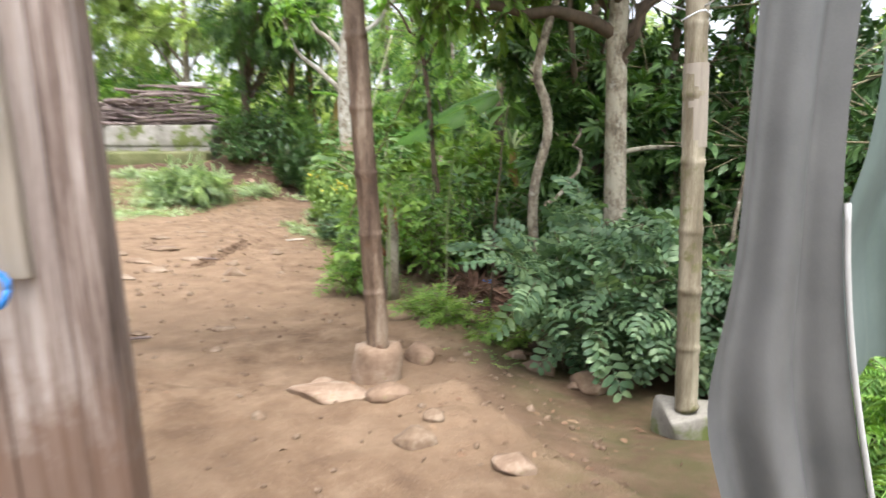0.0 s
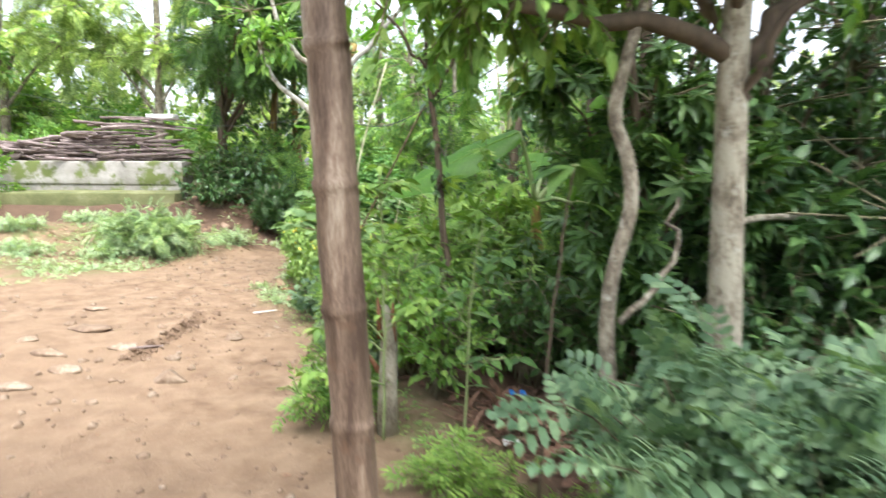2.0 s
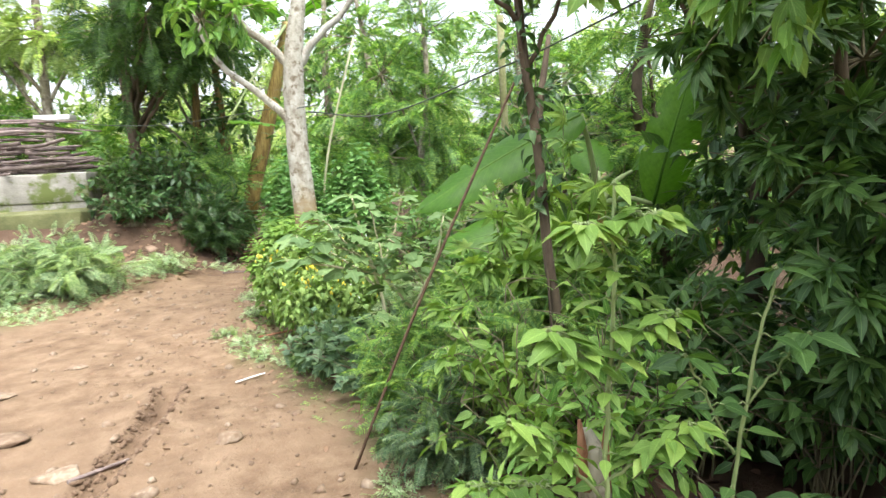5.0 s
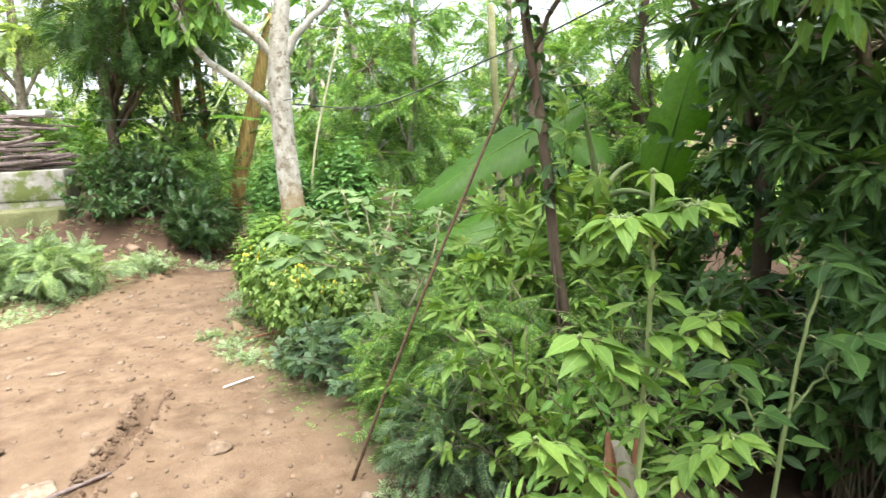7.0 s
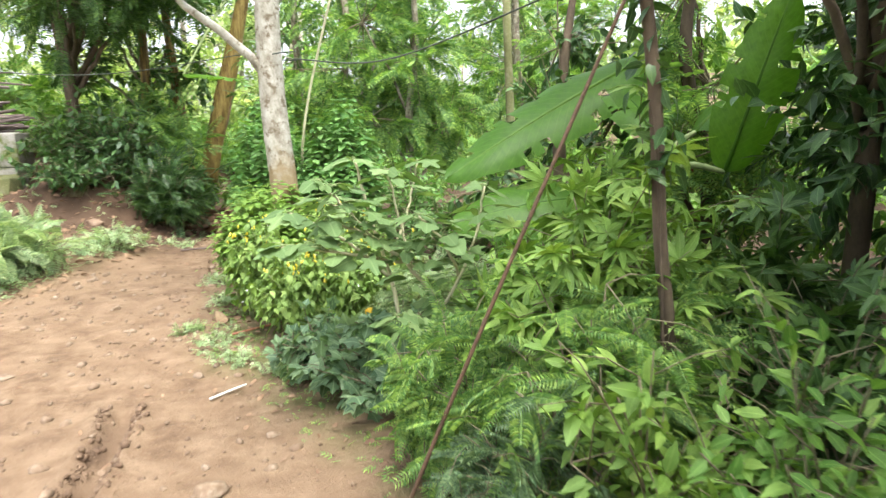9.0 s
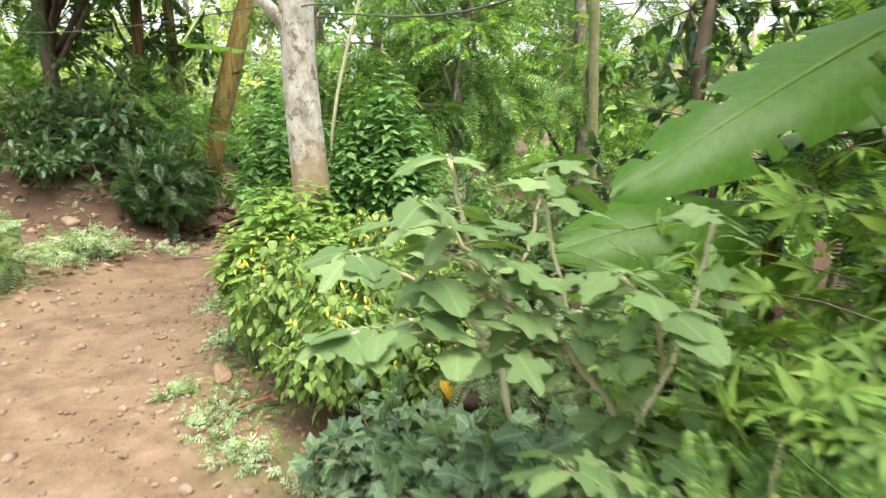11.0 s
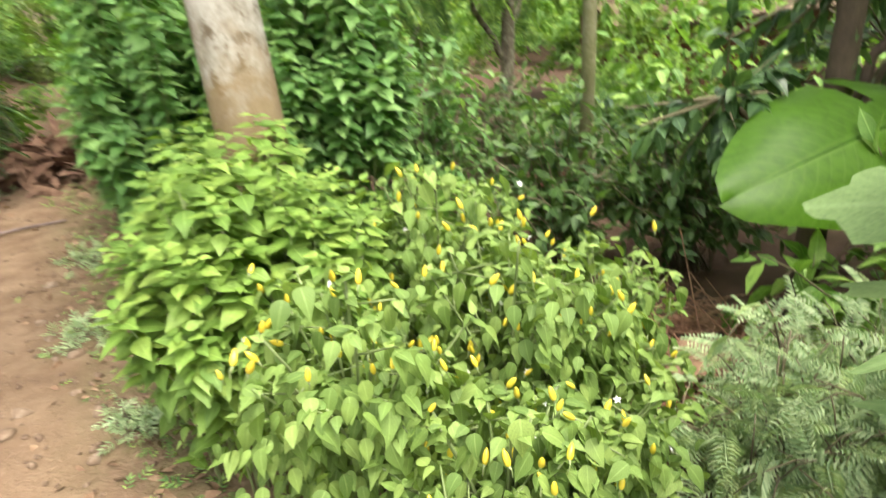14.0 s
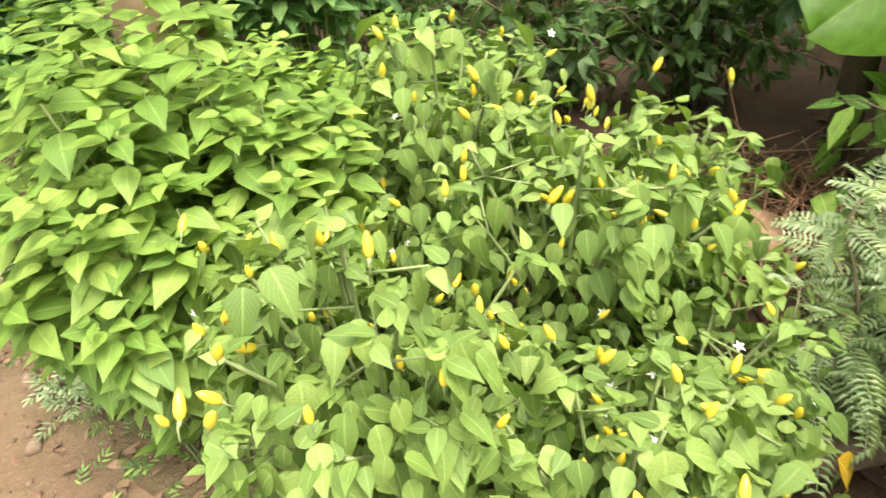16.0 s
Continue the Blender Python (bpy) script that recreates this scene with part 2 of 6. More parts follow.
LEAF_HEDGE = leaf_material("hedge_leaf", (0.07, 0.18, 0.045), (0.14, 0.30, 0.08), (0.26, 0.44, 0.14), 0.5, 0.34)
# dark glossy leaf; thicket and bank shade is painted into it too
LEAF_DARK_SHADED = leaf_material("dark_glossy_shaded_leaf", (0.026, 0.068, 0.022), (0.052, 0.119, 0.036), (0.114, 0.209, 0.061), 0.32, 0.22)
LEAF_BLUE = leaf_material("blue_green_leaf", (0.07, 0.135, 0.07), (0.135, 0.23, 0.12), (0.26, 0.375, 0.195), 0.5, 0.32)
LEAF_PALE = leaf_material("pale_felted_leaf", (0.085, 0.155, 0.05), (0.14, 0.23, 0.078), (0.215, 0.31, 0.12), 0.7, 0.28, 0.10)
LEAF_BANANA = leaf_material("banana_leaf", (0.055, 0.15, 0.012), (0.085, 0.205, 0.016), (0.125, 0.255, 0.025), 0.42, 0.48, 0.12)
# far trees: distance haze is put into this paler leaf colour
LEAF_FAR_HAZED = leaf_material("hazed_distant_leaf", (0.20, 0.30, 0.11), (0.36, 0.47, 0.20), (0.54, 0.62, 0.33), 0.65, 0.55, 0.0)
LEAF_FERN = leaf_material("feathery_leaf", (0.090, 0.202, 0.063), (0.205, 0.364, 0.105), (0.411, 0.574, 0.160), 0.55, 0.36, 0.0)
CLOD = surface("pale_earth_clod", ((0.3, (0.115, 0.075, 0.048)), (0.5, (0.185, 0.13, 0.085)), (0.7, (0.30, 0.24, 0.175))), 14.0, None, 0.95, 0.7, 60, 0.01)
# darker copy of the fresh leaf, with the trees' shade in its colour
LEAF_SHADED = leaf_material("shaded_fresh_leaf", (0.035, 0.085, 0.022), (0.07, 0.15, 0.035), (0.13, 0.235, 0.055), 0.45, 0.3)
LEAF_SILVER = leaf_material("silvery_feather_leaf", (0.22, 0.34, 0.17), (0.36, 0.48, 0.26), (0.5, 0.6, 0.37), 0.65, 0.36, 0.0)
LEAF_YELLOW = leaf_material("yellowing_leaf", (0.55, 0.33, 0.02), (0.72, 0.45, 0.03), (0.78, 0.55, 0.08), 0.6, 0.3)


# ---- mesh building ----
def unit(a):
    a = np.asarray(a, float)
    return a / np.maximum(np.linalg.norm(a, axis=-1, keepdims=True), 1e-9)


def blade(stations, widths, fold=0.25, droop=0.25, curl=0.0):
    """A folded leaf along +y, one long: a row left, mid and right at each station, the ends pointed."""
    v, uv, f = [(0, 0, 0)], [(0.5, 0)], []
    for s, w in zip(stations, widths):
        z = -droop * s * s
        v += [(-w, s, z + fold * w), (0, s, z), (w, s, z + fold * w)]
        uv += [(0, s), (0.5, s), (1, s)]
    n = len(stations)
    v.append((curl, 1, -droop))
    uv.append((0.5, 1))
    f += [(0, 2, 1), (0, 3, 2)]
    for i in range(n - 1):
        a = 1 + 3 * i
        f += [(a, a + 1, a + 4), (a, a + 4, a + 3), (a + 1, a + 2, a + 5), (a + 1, a + 5, a + 4)]
    a = 1 + 3 * (n - 1)
    f += [(a, a + 1, 1 + 3 * n), (a + 1, a + 2, 1 + 3 * n)]
    return np.array(v, float), np.array(f), np.array(uv, float)


def joined(pieces):
    v, f, uv, k = [], [], [], 0
    for a, b, c in pieces:
        v.append(a), f.append(b + k), uv.append(c)
        k += len(a)
    return np.concatenate(v), np.concatenate(f), np.concatenate(uv)


def turned(tpl, rz, scale=1.0, shift=(0, 0, 0), rx=0.0):
    v, f, uv = tpl
    m = np.array(Euler((rx, 0, rz)).to_matrix())
    return (v * scale) @ m.T + np.array(shift), f, uv


def frond(pairs, leaflet, spread=0.33, droop=0.3, oblong=False):
    """A feather leaf along +y: two rows of leaflets on a thin stalk."""
    out = []
    for i in range(pairs):
        s = 0.14 + 0.84 * i / (pairs - 1)
        l = spread * (0.55 + 0.45 * math.sin(math.pi * min(1, s * 0.9 + 0.1)))
        for side in (-1, 1):
            w = leaflet
            v = np.array([(0, 0, 0), (side * 0.5 * l, w + 0.18 * l, 0.02), (side * l, 0.34 * l, -0.06), (side * 0.5 * l, -w + 0.18 * l, 0.02)], float)
            tri = [(0, 1, 2), (0, 2, 3)]
            if oblong:
                v = np.array([(0, 0, 0), (side * 0.28 * l, w + 0.05 * l, 0.03), (side * 0.78 * l, w + 0.26 * l, 0.0), (side * l, 0.33 * l, -0.08), (side * 0.8 * l, -w + 0.26 * l, 0.0), (side * 0.3 * l, -w + 0.08 * l, 0.03)], float)
                tri = [(0, 1, 5), (1, 2, 5), (2, 4, 5), (2, 3, 4)]
            v += (0, s, -droop * s * s)
            out.append((v, np.array(tri), np.array([(0.4, s)] * len(v), float)))
    st = np.linspace(0, 1, 5)
    v = np.array([(x, s, -droop * s * s) for s in st for x in (-0.006, 0.006)])
    out.append((v, np.array([q for i in range(4) for q in ((2 * i, 2 * i + 1, 2 * i + 3), (2 * i, 2 * i + 3, 2 * i + 2))]), np.full((10, 2), 0.5)))
    return joined(out)


def lobed(lobes, depth, n=30, cup=0.25):
    """A broad leaf with pointed lobes, stalk at the origin, along +y."""
    v, uv = [(0, 0.42, 0.0)], [(0.5, 0.42)]
    for i in range(n):
        a = 2 * math.pi * i / n
        k = 0.5 + 0.5 * math.cos(lobes * (a - math.pi / 2) / 1.0)
        r = (0.58 - 0.10 * math.cos(a - math.pi / 2 + math.pi)) * (1 - depth + depth * k) * (1 if i % 2 else 0.94)
        x, y = r * math.cos(a) * 0.92, 0.42 + r * math.sin(a)
        if abs(a - 1.5 * math.pi) < 0.25:
            x, y = x * 0.3, 0.12
        v.append((x, y, -cup * (x * x + 0.6 * y * y) + 0.1 * abs(x)))
        uv.append((0.5 + x, y))
    f = [(0, 1 + i, 1 + (i + 1) % n) for i in range(n)]
    return np.array(v, float), np.array(f), np.array(uv, float)


OVATE = blade((0.28, 0.62), (0.21, 0.19), 0.25, 0.3)
OVATE_LONG = blade((0.28, 0.65), (0.13, 0.115), 0.3, 0.35)
HEART = blade((0.04, 0.14, 0.3, 0.48, 0.66, 0.84), (0.16, 0.29, 0.34, 0.29, 0.19, 0.08), 0.22, 0.45)
TAPER = blade((0.1, 0.25, 0.42, 0.6, 0.8), (0.12, 0.21, 0.235, 0.19, 0.095), 0.25, 0.35)
NETTLE = blade((0.06, 0.18, 0.36, 0.58, 0.8), (0.13, 0.26, 0.31, 0.23, 0.10), 0.14, 0.24)
FROND = frond(11, 0.034, 0.25)
FROND_FINE = frond(16, 0.017, 0.2)
FROND_WIDE = frond(5, 0.085, 0.40, 0.22, True)
PALMATE = joined([turned(OVATE_LONG, radians(a), s) for a, s in ((-120, 0.55), (-72, 0.8), (-35, 0.95), (0, 1.0), (35, 0.95), (72, 0.8), (120, 0.55))])
SPRIG = joined([turned(OVATE_LONG, radians(a), 0.42, (0, y, -0.2 * y * y)) for y, a in ((0.1, 62), (0.15, -62), (0.33, 52), (0.38, -52), (0.55, 44), (0.6, -42), (0.66, 4))])
LOBED = lobed(5, 0.5)
SPRIG_FAR = joined([(np.array([(0, 0, 0), (0.1, 0.2, 0.02), (0, 0.46, -0.04), (-0.1, 0.2, 0.02)]) @ np.array(Euler((0, 0, radians(a))).to_matrix()).T + (0, y, -0.2 * y * y), np.array([(0, 1, 2), (0, 2, 3)]), np.full((4, 2), 0.3)) for y, a in ((0.1, 62), (0.15, -62), (0.36, 50), (0.4, -50), (0.55, 3))])
LOBED_SMALL = lobed(5, 0.45, 16, 0.3)
PRISM = (np.array([(0.5, 0, -0.3), (-0.5, 0, -0.3), (0, 0, 0.6), (0.2, 1, -0.1), (-0.2, 1, -0.1), (0, 1, 0.25)], float),
         np.array([(0, 3, 1), (1, 3, 4), (1, 4, 2), (2, 4, 5), (2, 5, 0), (0, 5, 3)]), np.full((6, 2), 0.5))


def stamp(tpl, at, along, up, size, width=None):
    """The template laid at each place, its y along one direction, its z towards another."""
    v, f, uv = tpl
    at, size = np.asarray(at, float), np.asarray(size, float).reshape(-1, 1, 1)
    y = unit(along)
    x = unit(np.cross(y, np.asarray(up, float)))
    z = np.cross(x, y)
    w = size if width is None else np.asarray(width, float).reshape(-1, 1, 1)
    p = at[:, None] + v[None, :, 0:1] * x[:, None] * w + v[None, :, 1:2] * y[:, None] * size + v[None, :, 2:3] * z[:, None] * w
    k, n = len(at), len(v)
    return p.reshape(-1, 3), (f[None] + (np.arange(k) * n)[:, None, None]).reshape(-1, 3), np.tile(uv, (k, 1))


def tube(points, radii, sides=7, ends=True):
    """A tapered round limb through the points."""
    p = np.asarray(points, float)
    n = len(p)
    r = np.interp(np.linspace(0, 1, n), np.linspace(0, 1, len(radii)), radii)
    d = unit(np.gradient(p, axis=0))
    ref = np.array((0.0, 0.0, 1.0)) if abs(d[:, 2]).mean() < 0.8 else np.array((1.0, 0.0, 0.0))
    x = unit(np.cross(d, ref))
    y = np.cross(d, x)
    a = np.linspace(0, 2 * np.pi, sides, endpoint=False)
    ring = p[:, None] + r[:, None, None] * (np.cos(a)[None, :, None] * x[:, None] + np.sin(a)[None, :, None] * y[:, None])
    v = np.concatenate([ring.reshape(-1, 3), p[:1], p[-1:]])
    f = []
    for i in range(n - 1):
        for j in range(sides):
            q, k = i * sides + j, i * sides + (j + 1) % sides
            f += [(q, k, k + sides), (q, k + sides, q + sides)]
    if ends:
        for j in range(sides):
            f += [(n * sides, (j + 1) % sides, j), (n * sides + 1, (n - 1) * sides + j, (n - 1) * sides + (j + 1) % sides)]
    return v, np.array(f), np.full((len(v), 2), 0.3)


def bend(points, n=14, wobble=0.0, rng=None):
    """A smooth line through a few points (Catmull-Rom)."""
    p = np.asarray(points, float)
    q = np.concatenate([2 * p[:1] - p[1:2], p, 2 * p[-1:] - p[-2:-1]])
    out = []
    for s in np.linspace(0, len(p) - 1, n):
        i = min(int(s), len(p) - 2)
        u = s - i
        a, b, c, d = q[i:i + 4]
        out.append(0.5 * (2 * b + (c - a) * u + (2 * a - 5 * b + 4 * c - d) * u * u + (3 * b - a - 3 * c + d) * u ** 3))
    out = np.array(out)
    if wobble and rng is not None:
        out[1:-1] += rng.normal(0, wobble, out[1:-1].shape)
    return out


def mesh_of(name, pieces, material, smooth=True):
    v, f, uv = joined(pieces) if isinstance(pieces, list) else pieces
    me = bpy.data.meshes.new(name)
    me.vertices.add(len(v)), me.loops.add(3 * len(f)), me.polygons.add(len(f))
    me.vertices.foreach_set("co", v.astype(np.float32).ravel())
    me.loops.foreach_set("vertex_index", f.astype(np.int32).ravel())
    me.polygons.foreach_set("loop_start", np.arange(0, 3 * len(f), 3, dtype=np.int32))
    me.polygons.foreach_set("loop_total", np.full(len(f), 3, dtype=np.int32))
    me.uv_layers.new(name="UVMap").data.foreach_set("uv", uv[f.ravel()].astype(np.float32).ravel())
    me.polygons.foreach_set("use_smooth", np.full(len(f), smooth))
    me.update(calc_edges=True)
    me.materials.append(material)
    return me


def thing(name, at, label, category, group="", kind=""):
    ob = new(name)
    ob.empty_display_size = 0.1
    ob.location = at
    return tagged(ob, label, category, group, kind)


def part(name, pieces, material, parent, label="", kind="", smooth=True):
    me = pieces if isinstance(pieces, bpy.types.Mesh) else mesh_of(name, pieces, material, smooth)
    ob = new(name, me)
    ob.parent = parent
    return tagged(ob, label, "", "", kind)


def solo(name, pieces, material, at, label, category, group="", kind="", smooth=True):
    ob = new(name, mesh_of(name, pieces, material, smooth))
    ob.location = at
    return tagged(ob, label, category, group, kind)


def box(x0, y0, z0, x1, y1, z1, bevel=0.0, seed=0, rough=0.0):
    """A bevelled, slightly uneven block as a piece."""
    bm = bmesh.new()
    bmesh.ops.create_cube(bm, size=1.0, matrix=Matrix.Translation(((x0 + x1) / 2, (y0 + y1) / 2, (z0 + z1) / 2)) @ Matrix.Diagonal((x1 - x0, y1 - y0, z1 - z0, 1)))
    if bevel:
        bmesh.ops.bevel(bm, geom=bm.edges[:], offset=bevel, segments=2, affect="EDGES", profile=0.6)
    if rough:
        bmesh.ops.subdivide_edges(bm, edges=bm.edges[:], cuts=2, use_grid_fill=True)
        for v in bm.verts:
            v.co += Vector([rough * noise.noise(v.co * 5 + Vector((seed, 3 * k, 0))) for k in range(3)])
    return from_bm(bm)


def from_bm(bm):
    bmesh.ops.triangulate(bm, faces=bm.faces[:])
    bm.verts.index_update()
    v = np.array([v.co[:] for v in bm.verts])
    f = np.array([[q.index for q in face.verts] for face in bm.faces])
    bm.free()
    return v, f, np.full((len(v), 2), 0.3)


def rock(sx, sy, sz, seed, detail=2, rough=0.3):
    """A stone: a ball cut flat by random planes, then roughened."""
    rng = np.random.RandomState(seed + 50)
    cuts = [(Vector(unit(rng.normal(0, 1, 3)).tolist()), rng.uniform(0.55, 0.85)) for _ in range(11)]
    bm = bmesh.new()
    bmesh.ops.create_icosphere(bm, subdivisions=detail, radius=1.0)
    for v in bm.verts:
        p = v.co.copy()
        for n, d in cuts:
            over = p.dot(n) - d
            if over > 0:
                p -= n * over
        k = 1 + rough * 0.5 * noise.noise(p * 1.7 + Vector((seed * 7.1, 0, 0))) + 0.2 * rough * noise.noise(p * 5.3 + Vector((0, seed * 3.7, 0)))
        v.co = Vector((p.x * sx * k, p.y * sy * k, p.z * sz * k)) * 1.25
    return from_bm(bm)


def smoothstep(a, b, x):
    t = min(1.0, max(0.0, (x - a) / (b - a)))
    return t * t * (3 - 2 * t)


# ---- ground: one sheet out to the horizon ----
def porch_edge(x):
    return 3.05 - 1.6 * min(1.6, max(0.0, x - 0.05))


def height(x, y):
    h = 0.035 * noise.noise(Vector((x * 0.9, y * 0.9, 0))) + 0.018 * noise.noise(Vector((x * 4, y * 4, 3))) + 0.010 * noise.noise(Vector((x * 13, y * 13, 5)))
    right = smoothstep(0.0, 0.9, x) * smoothstep(2.2, 3.2, y)
    h -= 0.20 * right + 0.12 * smoothstep(1.2, 3.0, x) * smoothstep(4, 9, y)
    edge = porch_edge(x) + 0.12 * noise.noise(Vector((x * 3, 1, 0)))
    porch = smoothstep(0.12, -0.06, y - edge)
    h += 0.085 * porch + 0.05 * porch * max(0.0, noise.noise(Vector((x * 5.5, y * 5.5, 9)))) * smoothstep(1.6, 2.6, y)
    side = smoothstep(-2.7, -4.2, x)
    h += side * (0.42 * smoothstep(11.0, 13.4, y) + 0.55 * smoothstep(13.6, 14.4, y) * (0.6 + 0.4 * smoothstep(-5.5, -4.6, x))) + 0.6 * smoothstep(15.0, 15.6, y) * smoothstep(-4.8, -5.4, x)
    h += 0.30 * smoothstep(-4.2, -7.5, x) * smoothstep(7.5, 11.0, y) * (1 - smoothstep(12, 14, y))
    # wheel rut and its squeezed-up rims
    if 6.3 < y < 8.3:
        dx = x + 2.47 + 0.05 * math.sin(y * 2.3)
        fade = smoothstep(6.3, 6.8, y) * smoothstep(8.3, 8.0, y)
        h += fade * (-0.075 * math.exp(-(dx / 0.055) ** 2) + 0.07 * math.exp(-((abs(dx) - 0.11) / 0.035) ** 2) * (0.55 + 0.9 * noise.noise(Vector((x * 9, y * 9, 2)))))
    return h


def path_edge(y):
    """The right-hand edge of the bare earth."""
    return np.interp(y, (0, 3.0, 4.2, 6.5, 7.6, 8.6, 9.6, 12, 14.4), (0.6, 0.75, 0.25, -0.75, -1.15, -1.75, -2.0, -2.05, -2.1))


def left_edge(y):
    return np.interp(y, (0, 8, 9.6, 10.6, 12.2, 13.5, 15), (-9, -6.5, -5.4, -4.8, -3.95, -3.2, -2.7))


def ground():
    near_x, near_y = np.arange(-6.5, 2.6, 0.055), np.arange(-0.5, 15.2, 0.055)
    far = np.array([0.4, 1, 2, 4, 7, 11, 17, 28, 50, 100, 220, 600])
    xs = np.concatenate([near_x[0] - far[::-1], near_x, near_x[-1] + far])
    ys = np.concatenate([near_y[0] - far[::-1], near_y, near_y[-1] + far])
    nx, ny = len(xs), len(ys)
    v = np.empty((ny, nx, 3))
    green, humus_shade = np.empty((ny, nx)), np.empty((ny, nx))
    for j, y in enumerate(ys):
        e, l = float(path_edge(y)), float(left_edge(y))
        for i, x in enumerate(xs):
            v[j, i] = (x, y, height(x, y))
            r, g = x - e, l - x
            green[j, i] = min(1.0, 0.9 * smoothstep(-0.5, 0.1, r) + smoothstep(-0.5, 0.6, g) * (1 - smoothstep(13, 14, y)) + 0.5 * smoothstep(15.5, 18, y))
            # dark soil; on the bank the mask also paints in the shrubs' shade
            humus_shade[j, i] = max(smoothstep(0.05, 0.5, r) * smoothstep(3.4, 4.4, y), 0.95 * smoothstep(-2.6, -3.1, x) * smoothstep(12.5, 13.3, y), 0.6 * smoothstep(14.3, 15.0, y),
                              0.42 * smoothstep(-0.02, 0.1, y - porch_edge(x)) * smoothstep(4.6, 3.9, y) * smoothstep(-0.15, 0.35, x) * smoothstep(-0.5, 0.2, 0.6 + noise.noise(Vector((x * 2.5, y * 2.5, 4)))))
    # damp dark soil pressed up in the wheel rut
    for j, y in enumerate(ys):
        if 6.3 < y < 8.3:
            for i, x in enumerate(xs):
                dx = x + 2.47 + 0.05 * math.sin(y * 2.3)
                if abs(dx) < 0.2:
                    humus_shade[j, i] = max(humus_shade[j, i], 0.75 * smoothstep(6.4, 6.8, y) * smoothstep(8.25, 8.0, y) * math.exp(-((abs(dx + 0.02) - 0.05) / 0.04) ** 2) * (0.6 + 0.6 * noise.noise(Vector((x * 9, y * 7, 1)))))
    idx = np.arange(nx * ny).reshape(ny, nx)
    a, b, c, d = idx[:-1, :-1].ravel(), idx[:-1, 1:].ravel(), idx[1:, 1:].ravel(), idx[1:, :-1].ravel()
    f = np.concatenate([np.stack([a, b, c], 1), np.stack([a, c, d], 1)])
    me = mesh_of("ground", (v.reshape(-1, 3), f, np.zeros((nx * ny, 2))), EARTH)
    for key, val in (("green", green), ("humus_shade", humus_shade)):
        me.attributes.new(key, "FLOAT", "POINT").data.foreach_set("value", val.astype(np.float32).ravel())
    return tagged(new("ground", me), "trodden red-brown earth yard with a wheel rut and green edges", "ground", "", "structure")


ground()


# ---- plants: the general makers ----
UP = np.array((0.0, 0.0, 1.0))


def leaves_on(tpl, at, along, rng, size, spread=0.5, droop=0.2, flat=0.45):
    """Leaves at the places, roughly along the given directions, faces roughly up."""
    k = len(at)
    d = unit(unit(along) + rng.normal(0, spread, (k, 3)) - np.array((0, 0, droop)))
    n = UP + rng.normal(0, flat, (k, 3))
    s = size * rng.uniform(0.6, 1.15, k)
    return stamp(tpl, at, d, n, s)


def cluster(centre, radius, twigs, per_twig, tpl, size, rng, droop=0.15, spread=0.55, start=0.25):
    """A spray of twigs from one place with leaves along them: pieces of leaf and of twig."""
    c, r = np.asarray(centre, float), np.asarray(radius, float) * np.ones(3)
    d = unit(rng.normal(0, 1, (twigs, 3)) + np.array((0, 0, 0.25)))
    reach = rng.uniform(0.55, 1.1, (twigs, 1)) * r * d
    t = rng.uniform(start, 1.0, (twigs, per_twig, 1))
    at = (c + reach[:, None] * t - UP * 0.12 * r[2] * t * t).reshape(-1, 3)
    way = np.repeat(reach, per_twig, axis=0)
    return leaves_on(tpl, at, way, rng, size, spread, droop), stamp(PRISM, np.repeat(c[None], twigs, 0), reach, np.tile((0.3, 0.2, 1.0), (twigs, 1)), np.linalg.norm(reach, axis=1), 0.010 + 0.012 * rng.random(twigs))


